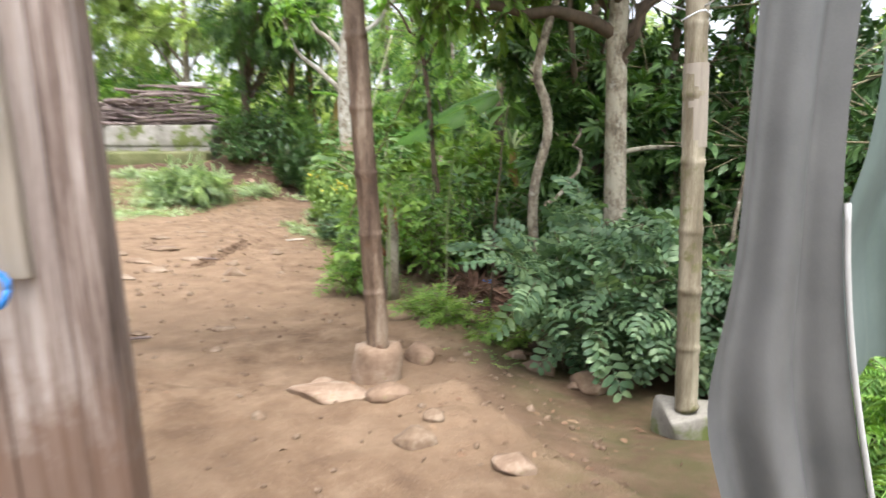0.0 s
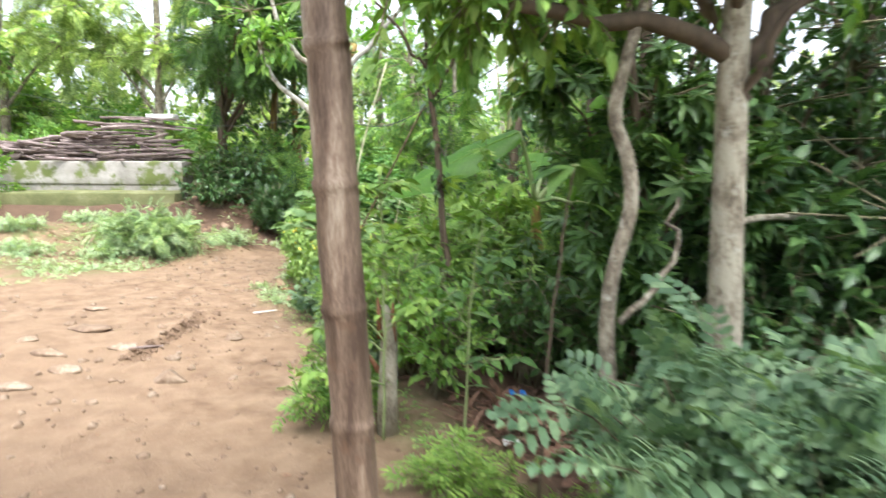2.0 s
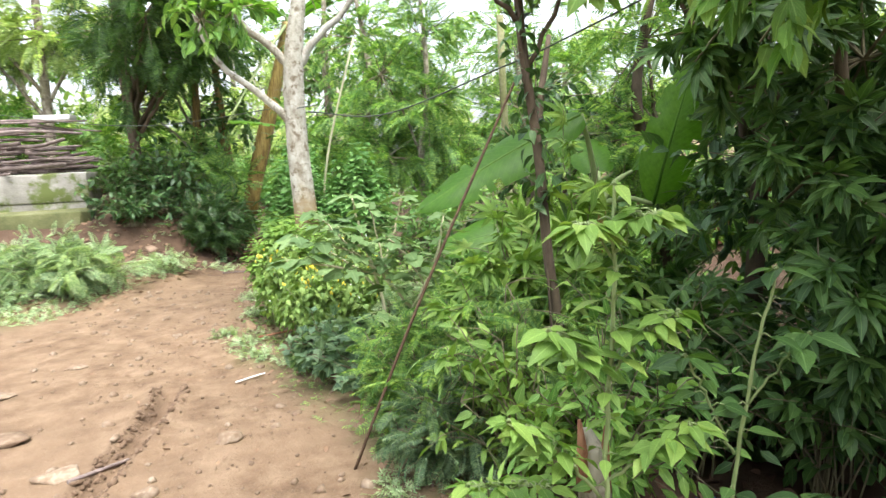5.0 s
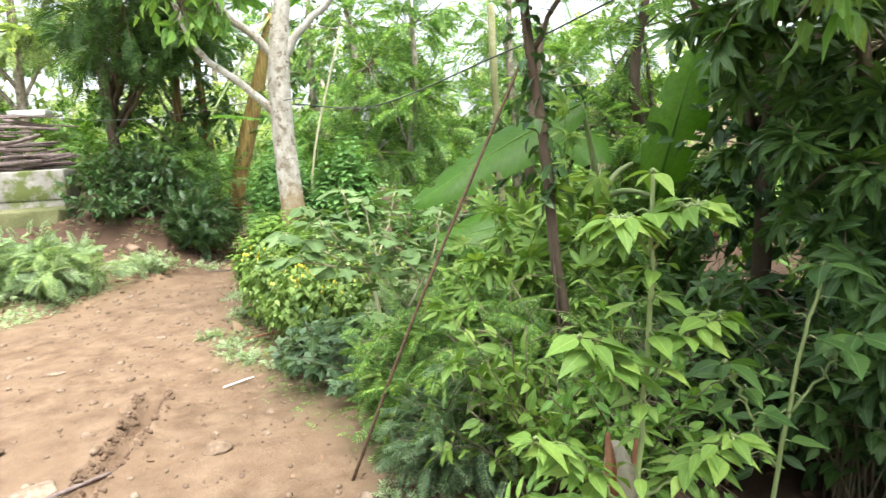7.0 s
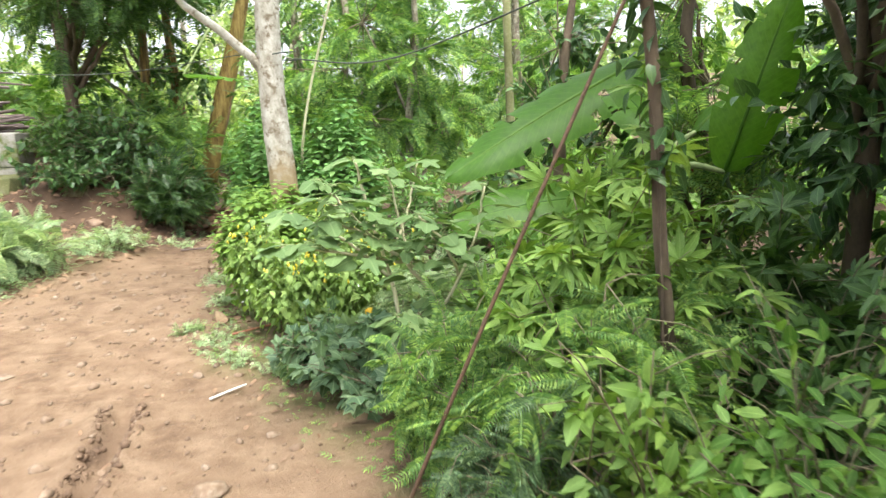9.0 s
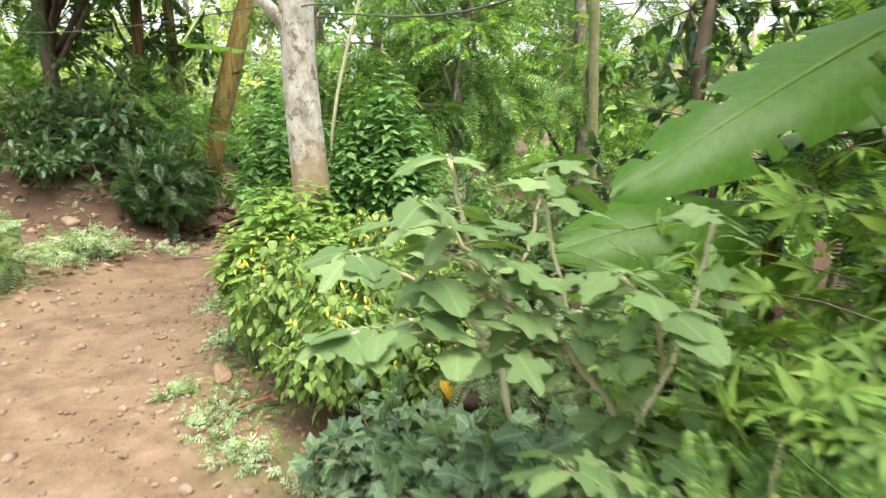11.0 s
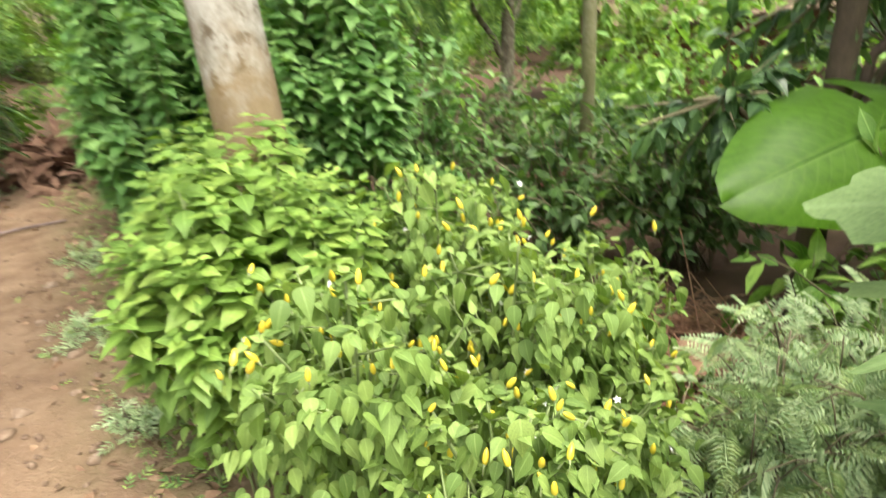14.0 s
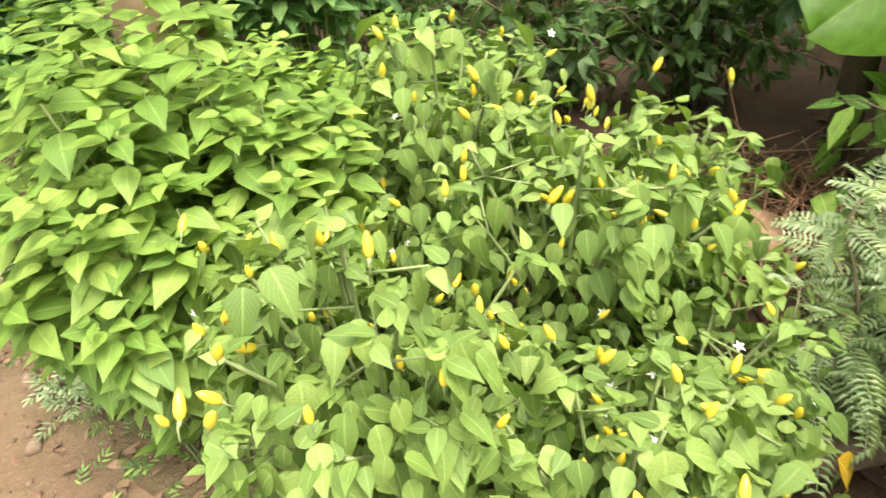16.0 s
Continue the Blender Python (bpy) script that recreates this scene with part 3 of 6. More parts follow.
def bush(name, at, size, stems, tpl, leaf, leaf_mat, seed, label, category="shrub", per_stem=14, stem_mat=TWIG, droop=0.15, lean=(0, 0), start=0.25, group="", thick=0.007, side=3, hollow=0.0):
    """A shrub of arching stems with side twigs. size: half widths and height."""
    rng = np.random.RandomState(seed)
    rx, ry, h = size
    at = (at[0], at[1], height(at[0], at[1]) - 0.02 if len(at) < 3 else at[2])
    root = thing(name, at, label, category, group)
    wood, green = [], []
    for i in range(stems):
        a, rr = rng.uniform(0, 2 * math.pi), max(hollow, math.sqrt(rng.random()))
        tip = np.array((rx * rr * math.cos(a) + lean[0], ry * rr * math.sin(a) + lean[1], h * rng.uniform(0.55, 1.0) * (1 - 0.45 * rr * rr)))
        foot = np.array((0.25 * rx * rng.normal(0, 0.5), 0.25 * ry * rng.normal(0, 0.5), 0.0))
        line = bend([foot, foot * 0.5 + tip * (0.38, 0.38, 0.62), tip], 8)
        wood.append(tube(line, (thick, thick * 0.4), 4))
        d = unit(np.gradient(line, axis=0))
        k = rng.randint(0, 6, per_stem)
        t = rng.uniform(start, 1.0, per_stem) * 7
        lo = np.minimum(t.astype(int), 6)
        p = line[lo] + (line[lo + 1] - line[lo]) * (t - lo)[:, None]
        out = rng.normal(0, 0.7, (per_stem, 3)) + d[lo] * 0.5 + np.array((math.cos(a), math.sin(a), 0.2)) * 0.35
        for j in range(side):
            q = line[rng.randint(3, 8)]
            w = unit(rng.normal(0, 1, 3) + np.array((math.cos(a) * 0.5, math.sin(a) * 0.5, 0.35))) * 0.28 * h * rng.uniform(0.5, 1.1)
            wood.append(tube(np.array([q, q + w * 0.55 + UP * 0.02, q + w]), (thick * 0.5, thick * 0.25), 3))
            m = max(2, per_stem // 3)
            s = rng.uniform(0.25, 1.05, (m, 1))
            green.append(leaves_on(tpl, q + w * s, np.tile(w, (m, 1)), rng, leaf, 0.6, droop))
        green.append(leaves_on(tpl, p, out, rng, leaf, 0.35, droop))
    part("stem", wood, stem_mat, root)
    part("foliage", green, leaf_mat, root, kind="stuff")
    return root


def tiered_bush(name, at, size, stems, tpl, leaf, leaf_mat, seed, label, category, nodes_up=9, hollow=0.0, inner=9):
    """Upright stems with pairs of spreading leaves, tier over tier, and a small rosette at each tip."""
    rng = np.random.RandomState(seed)
    rx, ry, h = size
    root = thing(name, (at[0], at[1], height(at[0], at[1]) - 0.02), label, category)
    wood, green = [], []
    for i in range(stems):
        a, rr = rng.uniform(0, 2 * math.pi), max(hollow, math.sqrt(rng.random()))
        foot = np.array((0.6 * rx * rr * math.cos(a), 0.6 * ry * rr * math.sin(a), 0.0))
        tip = np.array((rx * rr * math.cos(a), ry * rr * math.sin(a), h * rng.uniform(0.62, 1.0) * (1 - 0.4 * rr ** 2.4)))
        line = bend([foot, foot * 0.7 + tip * (0.3, 0.3, 0.55), tip], 10)
        wood.append(tube(line[:-1], (0.004, 0.002), 4))
        turn = rng.uniform(0, 6.28)
        for k in range(nodes_up):
            s = 0.985 - min(0.07, 0.055 / h) * (k + rng.uniform(0, 0.3))
            q = line[min(9, int(9 * s))] + (line[min(9, int(9 * s) + 1)] - line[min(9, int(9 * s))]) * (9 * s - int(9 * s))
            turn += math.pi / 2 + rng.normal(0, 0.25)
            az = turn + np.linspace(0, 2 * math.pi, 4 if k < 2 else 2, endpoint=False)
            m = len(az)
            az = az + rng.normal(0, 0.2, m)
            out = np.stack([np.cos(az), np.sin(az), np.full(m, 0.22 if k < 2 else -0.12) + rng.normal(0, 0.14, m)], 1)
            grow = min(1.0, 0.5 + 0.25 * k)
            n = UP + 0.35 * np.array((math.cos(a) * rr, math.sin(a) * rr, 0)) + rng.normal(0, 0.16, (m, 3))
            green.append(stamp(tpl, q + out * 0.01, out, n, leaf * grow * rng.uniform(0.8, 1.15, m)))
        m = inner
        q = line[rng.randint(2, 7, m)]
        green.append(leaves_on(tpl, q + rng.normal(0, 0.03, (m, 3)), rng.normal(0, 1, (m, 3)) * (1, 1, 0.3), rng, leaf * 0.85, 0.3, 0.25, 0.3))
    part("stem", wood, GREEN_STEM, root)
    part("foliage", green, leaf_mat, root, kind="stuff")
    return root


def tree(name, trunk, radii, limbs, clumps, tpl, leaf, leaf_mat, bark, seed, label, twigs=16, per_twig=12, droop=0.2, group="", sides=10, wobble=0.0, shaded_limb_bark=None):
    """A tree: tapered trunk, limbs (lines with two radii), a crown of many twig sprays. All in world places."""
    rng = np.random.RandomState(seed)
    base = np.array(trunk[0], float)
    root = thing(name, tuple(base), label, "tree", group)
    line = bend(np.array(trunk) - base, 26, wobble, rng)
    part("trunk", tube(line, radii, sides), bark, root)
    for pts, r0, r1 in limbs:
        part("limb", tube(bend(np.array(pts) - base, 12, 0.012, rng), (r0, r1), 7), shaded_limb_bark or bark, root)
    green, wood = [], []
    for c, r in clumps:
        a, b = cluster(np.array(c) - base, r, twigs, per_twig, tpl, leaf, rng, droop)
        green.append(a), wood.append(b)
    if green:
        part("twig", wood, TWIG, root)
        part("crown", green, leaf_mat, root, kind="stuff")
    return root


def scatter(rng, n, box_min, box_max):
    return rng.uniform(box_min, box_max, (n, 3))


# ---- the house behind the doorway ----
def house():
    """Board wall beside the doorway with its rope, and the beam over the posts."""
    rng = np.random.RandomState(3)
    wall = thing("wall_front", (-0.76, 1.38, 0), "weathered grey vertical board wall beside the open doorway", "wall", "", "structure")
    x = -0.10
    for i in range(16):
        w = rng.uniform(0.15, 0.2)
        part("board", box(x - w + 0.006, 0.0, 0.0, x, 0.024, 2.5, 0.004), BOARD, wall)
        x -= w
    part("jamb", box(-0.088, -0.035, 0.0, 0.0, 0.06, 2.5, 0.012), BOARD, wall, "worn split door jamb")
    part("batten", box(-0.215, -0.028, 1.0, -0.16, -0.002, 2.4, 0.004), PALE_WOOD, wall, "pale nailed batten")
    part("rail", box(-2.8, -0.03, 0.30, -0.11, -0.002, 0.40, 0.006), BOARD, wall)
    wall.rotation_euler = (0, -0.04, 0)
    wall.location.x = -0.708
    beam = thing("bamboo_beam", (-0.469, 3.312, 2.40), "bamboo beam laid across the tops of two posts", "beam")
    part("culm", tube(bend([(-1.4, 0.30, 0.0), (0.0, 0.0, 0.0), (1.57, -0.352, 0.0), (2.4, -0.54, 0.02)], 24), (0.05, 0.045), 12), BAMBOO, beam)
    loop = thing("rope_coil", (-0.965, 1.335, 0.98), "blue nylon rope loops hung on the board wall", "rope")
    for cz, r in ((0.0, 0.035), (0.37, 0.05)):
        a = np.linspace(0, 2 * math.pi, 17)
        part("loop", tube(np.stack([r * np.cos(a), -0.02 + 0.005 * np.sin(3 * a), cz + 1.15 * r * np.sin(a)], 1), (0.008, 0.008), 6), BLUE, loop)


house()


def unseen_porch_roof():
    """Unseen lean-to roof added for shade, carried by posts and beam: rafters under overlapping boards."""
    roof = thing("unseen_porch_roof", (0.0, 3.2, 2.45), "unseen lean-to porch roof of grey boards on bamboo rafters, added for shade", "roof", "", "structure")
    for i in range(8):
        x = -2.4 + 0.6 * i
        part("rafter", tube([(x, 0.35, 0.02), (x, -0.1, 0.11), (x, -0.62, 0.215)], (0.035, 0.035), 8), BAMBOO, roof)
    for j in range(3):
        y = 0.40 - 0.28 * j
        b = part("board", box(-2.7, -0.30, 0.0, 2.1, 0.0, 0.022, 0.004), BOARD, roof)
        b.matrix_basis = Matrix.Translation((0, y, 0.075 + 0.2 * (0.40 - y) + 0.012 * (j % 2))) @ Euler((-0.197, 0, 0)).to_matrix().to_4x4()


unseen_porch_roof()


def bamboo_post(foot, top, radius, material, label, seed, collar):
    rng = np.random.RandomState(seed)
    foot, top = np.array(foot, float), np.array(top, float)
    root = thing("bamboo_post", tuple(foot), label, "post", "porch posts")
    pts, rad = [], []
    z, length = 0.0, np.linalg.norm(top - foot)
    while z < length - 0.02:
        gap = rng.uniform(0.27, 0.36)
        for s, k in ((0.0, 1.09), (0.012, 1.0), (0.03, 0.975), (0.5 * gap, 0.985), (gap - 0.035, 0.975), (gap - 0.012, 1.03)):
            if z + s < length:
                pts.append((top - foot) * (z + s) / length + np.array((0.003 * math.sin(z * 2.1 + seed), 0.003 * math.cos(z * 1.7), 0)) + rng.normal(0, 0.0015, 3) * (1, 1, 0))
                rad.append(radius * k * (1 - 0.08 * z / length))
        z += gap
    part("culm", tube(pts, rad, 14), material, root)
    if collar:
        part("whitened_band", tube([pts[0] + (np.array(top) - foot) * c / length for c in np.linspace(collar[0], collar[1], 5)], (radius * 1.035,) * 2, 14, False), PALE_WOOD, root, "old whitewash band")
    return root


bamboo_post((-0.367, 3.345, 0.175), (-0.464, 3.31, 2.35), 0.060, BAMBOO, "brown weathered bamboo post standing on a round stone base", 1, None)
bamboo_post((1.172, 2.92, 0.0), (1.10, 2.96, 2.35), 0.054, BAMBOO_PALE, "pale yellowish bamboo post standing on a cement block", 2, (1.25, 1.62))

def rough_drum():
    v, f, uv = tube([(0, 0, z) for z in (-0.08, 0.0, 0.06, 0.12, 0.17, 0.21, 0.232, 0.236)], (0.135, 0.145, 0.138, 0.135, 0.13, 0.126, 0.112, 0.06), 28)
    for p in v:
        k = 0.022 * noise.noise(Vector(p) * 9) + 0.012 * noise.noise(Vector(p) * 23)
        p += np.array((p[0], p[1], 0)) / 0.17 * k + np.array((0, 0, 0.6 * k))
    return v, f, uv


base = thing("post_base", (-0.370, 3.36, -0.055), "round clay-stained cement base under a bamboo post", "post base")
part("block", rough_drum(), STONE, base)
solo("post_base", box(-0.155, -0.13, -0.14, 0.165, 0.14, 0.15, 0.035, 4, 0.04), CONCRETE, (1.22, 2.95, -0.155), "rough moss-stained cement block under a bamboo post", "post base")


# laundry beside the doorway
def hanging(name, at, width, top, bottom, material, label, folds, seed, slant=0.0, hem=None, lean=0.0):
    root = thing(name, at, label, "cloth", "hung laundry")
    rng = np.random.RandomState(seed)
    nx, nz = 46, 40
    ph = rng.uniform(0, 6, 4)
    v = []
    for j in range(nz + 1):
        s = j / nz
        for i in range(nx + 1):
            u = i / nx
            z = top + (bottom - top) * s + slant * u * s
            gather = 1 - 0.18 * math.sin(math.pi * s) + 0.1 * s
            x = width * (u * gather) + 0.02 * math.sin(5 * s + ph[0])
            y = (0.35 + 0.65 * s) * 0.05 * math.sin(folds * u * 6.28 + ph[1] + 1.2 * s) + 0.008 * math.sin(2.3 * folds * u * 6.28 + ph[2] + 2 * s) * s
            x -= 0.055 * math.exp(-((s - 0.78) / 0.13) ** 2) * (1 - u)
            v.append((x + lean * (z - 0.9), y + 0.5 * u * width, z))
    v = np.array(v)
    v = np.concatenate([v, v + (0.002, 0.004, 0)])
    m = (nx + 1) * (nz + 1)
    f = []
    for k in (0, m):
        for j in range(nz):
            for i in range(nx):
                a = k + j * (nx + 1) + i
                f += [(a, a + 1, a + nx + 2), (a, a + nx + 2, a + nx + 1)]
    part("cloth", (v, np.array(f), np.zeros((len(v), 2))), material, root)
    if hem:
        e = np.array([v[j * (nx + 1) + nx] for j in range(int(nz * hem), nz + 1)])
        part("hem", tube(e + (0.006, -0.006, 0), (0.007, 0.007), 6), WHITE_CLOTH, root, "white hem")


hanging("hanging_cloth", (0.575, 1.22, 0.0), 0.33, 2.06, 0.36, CLOTH, "grey cloth with soft folds hung by the doorway", 1.7, 5, 0.05, 0.55, -0.055)
hanging("hanging_cloth", (0.93, 1.46, 0.0), 0.5, 2.08, 0.72, CLOTH_GREEN, "grey-green cloth hung on a line behind another", 1.6, 9)
line = thing("clothes_line", (0.3, 1.2, 2.07), "thin bright wire clothes line tied to a bamboo post", "clothes line")
part("wire", tube(bend([(0.15, -0.1, 0.0), (0.7, 0.18, -0.01), (0.93, 0.95, -0.10), (0.82, 1.75, -0.22)], 18), (0.004, 0.004), 5), WIRE, line)
part("wire", tube(bend([(0.74, 1.73, -0.27), (0.81, 1.67, -0.235), (0.88, 1.75, -0.25), (0.88, 1.87, -0.16), (0.79, 1.86, -0.20), (0.54, 1.93, -0.05)], 14), (0.004, 0.004), 5), WIRE, line)
part("hook", tube([(-0.2, 0.16, 0.0), (0.15, -0.1, 0.0)], (0.004, 0.004), 5), WIRE, line)

# ---- stones and litter in the yard ----
for i, (x, y, sx, sy, sz, what) in enumerate((
        (-0.14, 3.62, 0.12, 0.10, 0.10, "rounded brown stone beside the post base"),
        (0.62, 3.85, 0.13, 0.11, 0.10, "grey-brown rounded stone by the shrub"), (0.47, 3.95, 0.06, 0.06, 0.05, "small pale stone by the shrub"),
        (0.88, 3.62, 0.15, 0.11, 0.10, "mossy rounded stone under the shrub"), (0.76, 3.60, 0.04, 0.04, 0.035, "small white stone under the shrub"),
        (-0.55, 2.90, 0.22, 0.12, 0.06, "flat worn stone set in the earth"), (-0.29, 2.86, 0.12, 0.09, 0.05, "flat worn stone set in the earth"),
        (-0.14, 2.42, 0.10, 0.08, 0.05, "broken flat stone on the porch"), (-0.05, 2.6, 0.05, 0.05, 0.035, "small broken stone on the porch"), (-0.62, 3.05, 0.09, 0.07, 0.05, "flat worn stone set in the earth"),
        (0.25, 2.2, 0.09, 0.08, 0.04, "flat worn stone set in the earth"),
        (-2.0, 6.0, 0.13, 0.09, 0.075, "brown stone lying on the yard"), (-3.22, 6.65, 0.16, 0.06, 0.05, "long flat stone on the yard"),
        (-3.04, 5.92, 0.12, 0.07, 0.05, "flat stone on the yard"), (-1.87, 7.03, 0.09, 0.06, 0.045, "pale stone on the yard"),
        (-2.2, 6.55, 0.06, 0.05, 0.04, "small stone on the yard"), (-2.75, 6.9, 0.14, 0.09, 0.04, "flat pale stone on the yard"), (-3.3, 7.4, 0.2, 0.12, 0.04, "flat pale stone on the yard"),
        (-1.51, 4.23, 0.08, 0.06, 0.03, "flat brown clod of earth"), (-2.04, 4.12, 0.06, 0.05, 0.02, "flat brown clod of earth"), (-1.40, 3.75, 0.05, 0.04, 0.02, "small pale stone on the yard"),
        (-2.56, 10.48, 0.04, 0.035, 0.025, "small white stone on the path"), (-4.0, 13.5, 0.12, 0.1, 0.08, "stone at the foot of the bank"), (-4.5, 13.0, 0.1, 0.08, 0.06, "stone at the foot of the bank"),
        (-3.7, 8.3, 0.13, 0.1, 0.05, "flat stone on the yard"), (-3.6, 7.0, 0.1, 0.08, 0.04, "flat stone on the yard"), (-3.4, 8.9, 0.09, 0.06, 0.03, "flat stone on the yard"), (-2.9, 6.3, 0.12, 0.08, 0.045, "flat stone on the yard"))):
    solo("stone", rock(sx * 0.85, sy * 0.85, sz * 0.8, i, 3), CLOD if "yard" in what or "path" in what or "clod" in what or "porch" in what else STONE, (x, y, height(x, y) + 0.12 * sz), what, "stone", "yard stones")


def litter():
    rng = np.random.RandomState(11)
    pebbles = [rock(1, 0.8, 0.6, s, 1) for s in range(5)]
    out = []
    for tpl in pebbles:
        n = 620
        y = rng.uniform(2.0, 14.0, n)
        u = rng.random(n) ** 1.4
        x = path_edge(y) - 0.02 - u * (path_edge(y) - left_edge(y)) * rng.choice([0.25, 1.0], n)
        p = np.array([(a, b, height(a, b) + 0.003) for a, b in zip(x, y)])
        d = rng.normal(0, 1, (n, 3)) * (1, 1, 0.2)
        out.append(stamp(tpl, p, d, np.tile(UP, (n, 1)) + rng.normal(0, 0.2, (n, 3)), 0.004 + 0.017 * rng.random(n) ** 4))
    solo("pebbles", out, CLOD, (0, 0, 0), "small brown and pale pebbles strewn on the earth", "pebbles", "", "stuff")
    n = 330
    y = rng.uniform(2.3, 12.0, n)
    x = path_edge(y) - 0.1 - rng.random(n) * (path_edge(y) - left_edge(y)) * 0.75
    p = np.array([(a, b, height(a, b) + 0.004) for a, b in zip(x, y)])
    solo("stone_chips", stamp(pebbles[2], p, rng.normal(0, 1, (n, 3)) * (1, 1, 0.1), np.tile(UP, (n, 1)) + rng.normal(0, 0.15, (n, 3)), 0.018 + 0.03 * rng.random(n) ** 2), CLOD, (0, 0, 0), "pale stone chips trodden into the earth", "stones", "", "stuff")
    n = 560
    y = rng.uniform(8.0, 14.5, n)
    x = path_edge(y) + rng.normal(0.0, 0.14, n)
    p = np.array([(a, b, height(a, b) + 0.01) for a, b in zip(x, y)])
    solo("fallen_leaves", leaves_on(OVATE, p, rng.normal(0, 1, (n, 3)) * (1, 1, 0.1), rng, 0.055, 0.1, 0.0, 0.5), DRY_LEAF, (0, 0, 0), "dry curled leaves under the hedge's edge", "leaves", "", "stuff")
    n = 520
    y = rng.uniform(2.2, 14.0, n)
    x = path_edge(y) + 0.25 - np.abs(rng.normal(0, 0.5, n)) * np.where(rng.random(n) < 0.3, 4, 1)
    x = np.maximum(x, left_edge(y) - 0.6)
    p = np.array([(a, b, height(a, b) + 0.008) for a, b in zip(x, y)])
    solo("fallen_leaves", leaves_on(OVATE, p, rng.normal(0, 1, (n, 3)) * (1, 1, 0.1), rng, 0.06, 0.1, 0.0, 0.35), DRY_LEAF, (0, 0, 0), "dry brown fallen leaves along the edges of the path", "leaves", "", "stuff")
    n = 900
    x, y = rng.uniform(-0.9, 3.0, n), rng.uniform(4.2, 11.5, n)
    p = np.array([(a, b, height(a, b) + 0.012) for a, b in zip(x, y)])
    keep = p[:, 0] > path_edge(p[:, 1]) + 0.2
    p = p[keep]
    solo("leaf_mould", leaves_on(OVATE, p, rng.normal(0, 1, (len(p), 3)) * (1, 1, 0.2), rng, 0.11, 0.1, 0.0, 0.5), DARK_LEAF, (0, 0, 0), "dark rotting leaves under the trees", "leaves", "", "stuff")
    heap = rng.normal(0, 1, (520, 3)) * (0.28, 0.25, 0) + (0.45, 5.35, 0)
    heap[:, 2] = [height(a, b) + 0.13 * math.exp(-((a - 0.45) ** 2 + (b - 5.35) ** 2) / 0.12) * r for (a, b, _), r in zip(heap, rng.random(520))]
    solo("leaf_heap", [leaves_on(OVATE_LONG, heap[:330], rng.normal(0, 1, (330, 3)), rng, 0.16, 0.2, 0.1, 0.6), stamp(PRISM, heap[330:], rng.normal(0, 1, (190, 3)) * (1, 1, 0.3), np.tile(UP, (190, 1)) + 0.01, rng.uniform(0.1, 0.35, 190), rng.uniform(0.006, 0.014, 190))], DARK_LEAF, (0, 0, 0), "heap of dead leaves and twigs under the trees", "leaf heap", "", "stuff")
    st = rng.normal(0, 1, (420, 3)) * (0.33, 0.22, 0) + (-0.15, 9.42, 0)
    st[:, 2] = [height(a, b) + 0.02 + 0.12 * math.exp(-((a + 0.15) ** 2 / 0.2 + (b - 9.42) ** 2 / 0.1)) * r for (a, b, _), r in zip(st, rng.random(420))]
    d = rng.normal(0, 1, (420, 3)) * (1, 0.5, 0.15)
    solo("straw_heap", stamp(PRISM, st - d * 0.12, d, np.tile(UP, (420, 1)) + 0.01, rng.uniform(0.15, 0.5, 420), rng.uniform(0.005, 0.011, 420)), STRAW, (0, 0, 0), "heap of reddish dry straw and stalks on the ground", "straw", "", "stuff")


litter()


def rut_clods():
    """Damp clods squeezed up along both sides of the wheel rut."""
    rng = np.random.RandomState(19)
    out = []
    for s in range(4):
        n = 90
        y = rng.uniform(6.45, 8.15, n)
        side = rng.choice((-1, 1), n)
        x = -2.47 - 0.05 * np.sin(y * 2.3) + side * 0.08 + rng.normal(0, 0.022, n)
        p = np.array([(a, b, height(a, b) - 0.003) for a, b in zip(x, y)])
        out.append(stamp(rock(1, 0.8, 0.7, 60 + s, 1), p, rng.normal(0, 0.4, (n, 3)) * (1, 1, 0.1) + (0, 1, 0), np.tile(UP, (n, 1)) + rng.normal(0, 0.2, (n, 3)), 0.006 + 0.02 * rng.random(n) ** 2))
    solo("earth_clods", out, DAMP, (0, 0, 0), "damp dark clods of earth along the wheel rut", "clods", "", "stuff")


DAMP = surface("damp_clod", ((0.3, (0.07, 0.043, 0.026)), (0.5, (0.13, 0.084, 0.052)), (0.7, (0.22, 0.155, 0.10))), 14.0, None, 0.95, 0.7, 60, 0.01)
rut_clods()


def scrap(x, y, size, material, label, seed):
    """A crumpled bit of plastic film."""
    rng = np.random.RandomState(seed)
    n = 7
    v = np.array([(i / (n - 1) - 0.5 + rng.normal(0, 0.04), j / (n - 1) - 0.5 + rng.normal(0, 0.04), 0.3 + rng.normal(0, 0.14)) for j in range(n) for i in range(n)]) * (size, 0.6 * size, 0.5 * size)
    f = [q for j in range(n - 1) for i in range(n - 1) for q in ((j * n + i, j * n + i + 1, j * n + i + n + 1), (j * n + i, j * n + i + n + 1, j * n + i + n))]
    solo("plastic_scrap", (v, np.array(f), np.zeros((n * n, 2))), material, (x, y, height(x, y) + 0.02), label, "litter", "plastic scraps", "", False)


PINK = surface("pink_film", ((0.3, (0.45, 0.08, 0.12)), (0.7, (0.6, 0.2, 0.24))), 30.0, None, 0.4, 0.1)
scrap(0.52, 5.55, 0.10, PINK, "crumpled pink plastic wrapper on dead leaves", 1)
scrap(0.28, 5.05, 0.09, PAINT_WHITE, "crumpled white plastic scrap on dead leaves", 2)
scrap(0.42, 5.85, 0.12, BLUE, "crumpled blue plastic scrap on dead leaves", 3)
scrap(0.9, 5.6, 0.08, PINK, "crumpled pink plastic wrapper under the shrubs", 4)


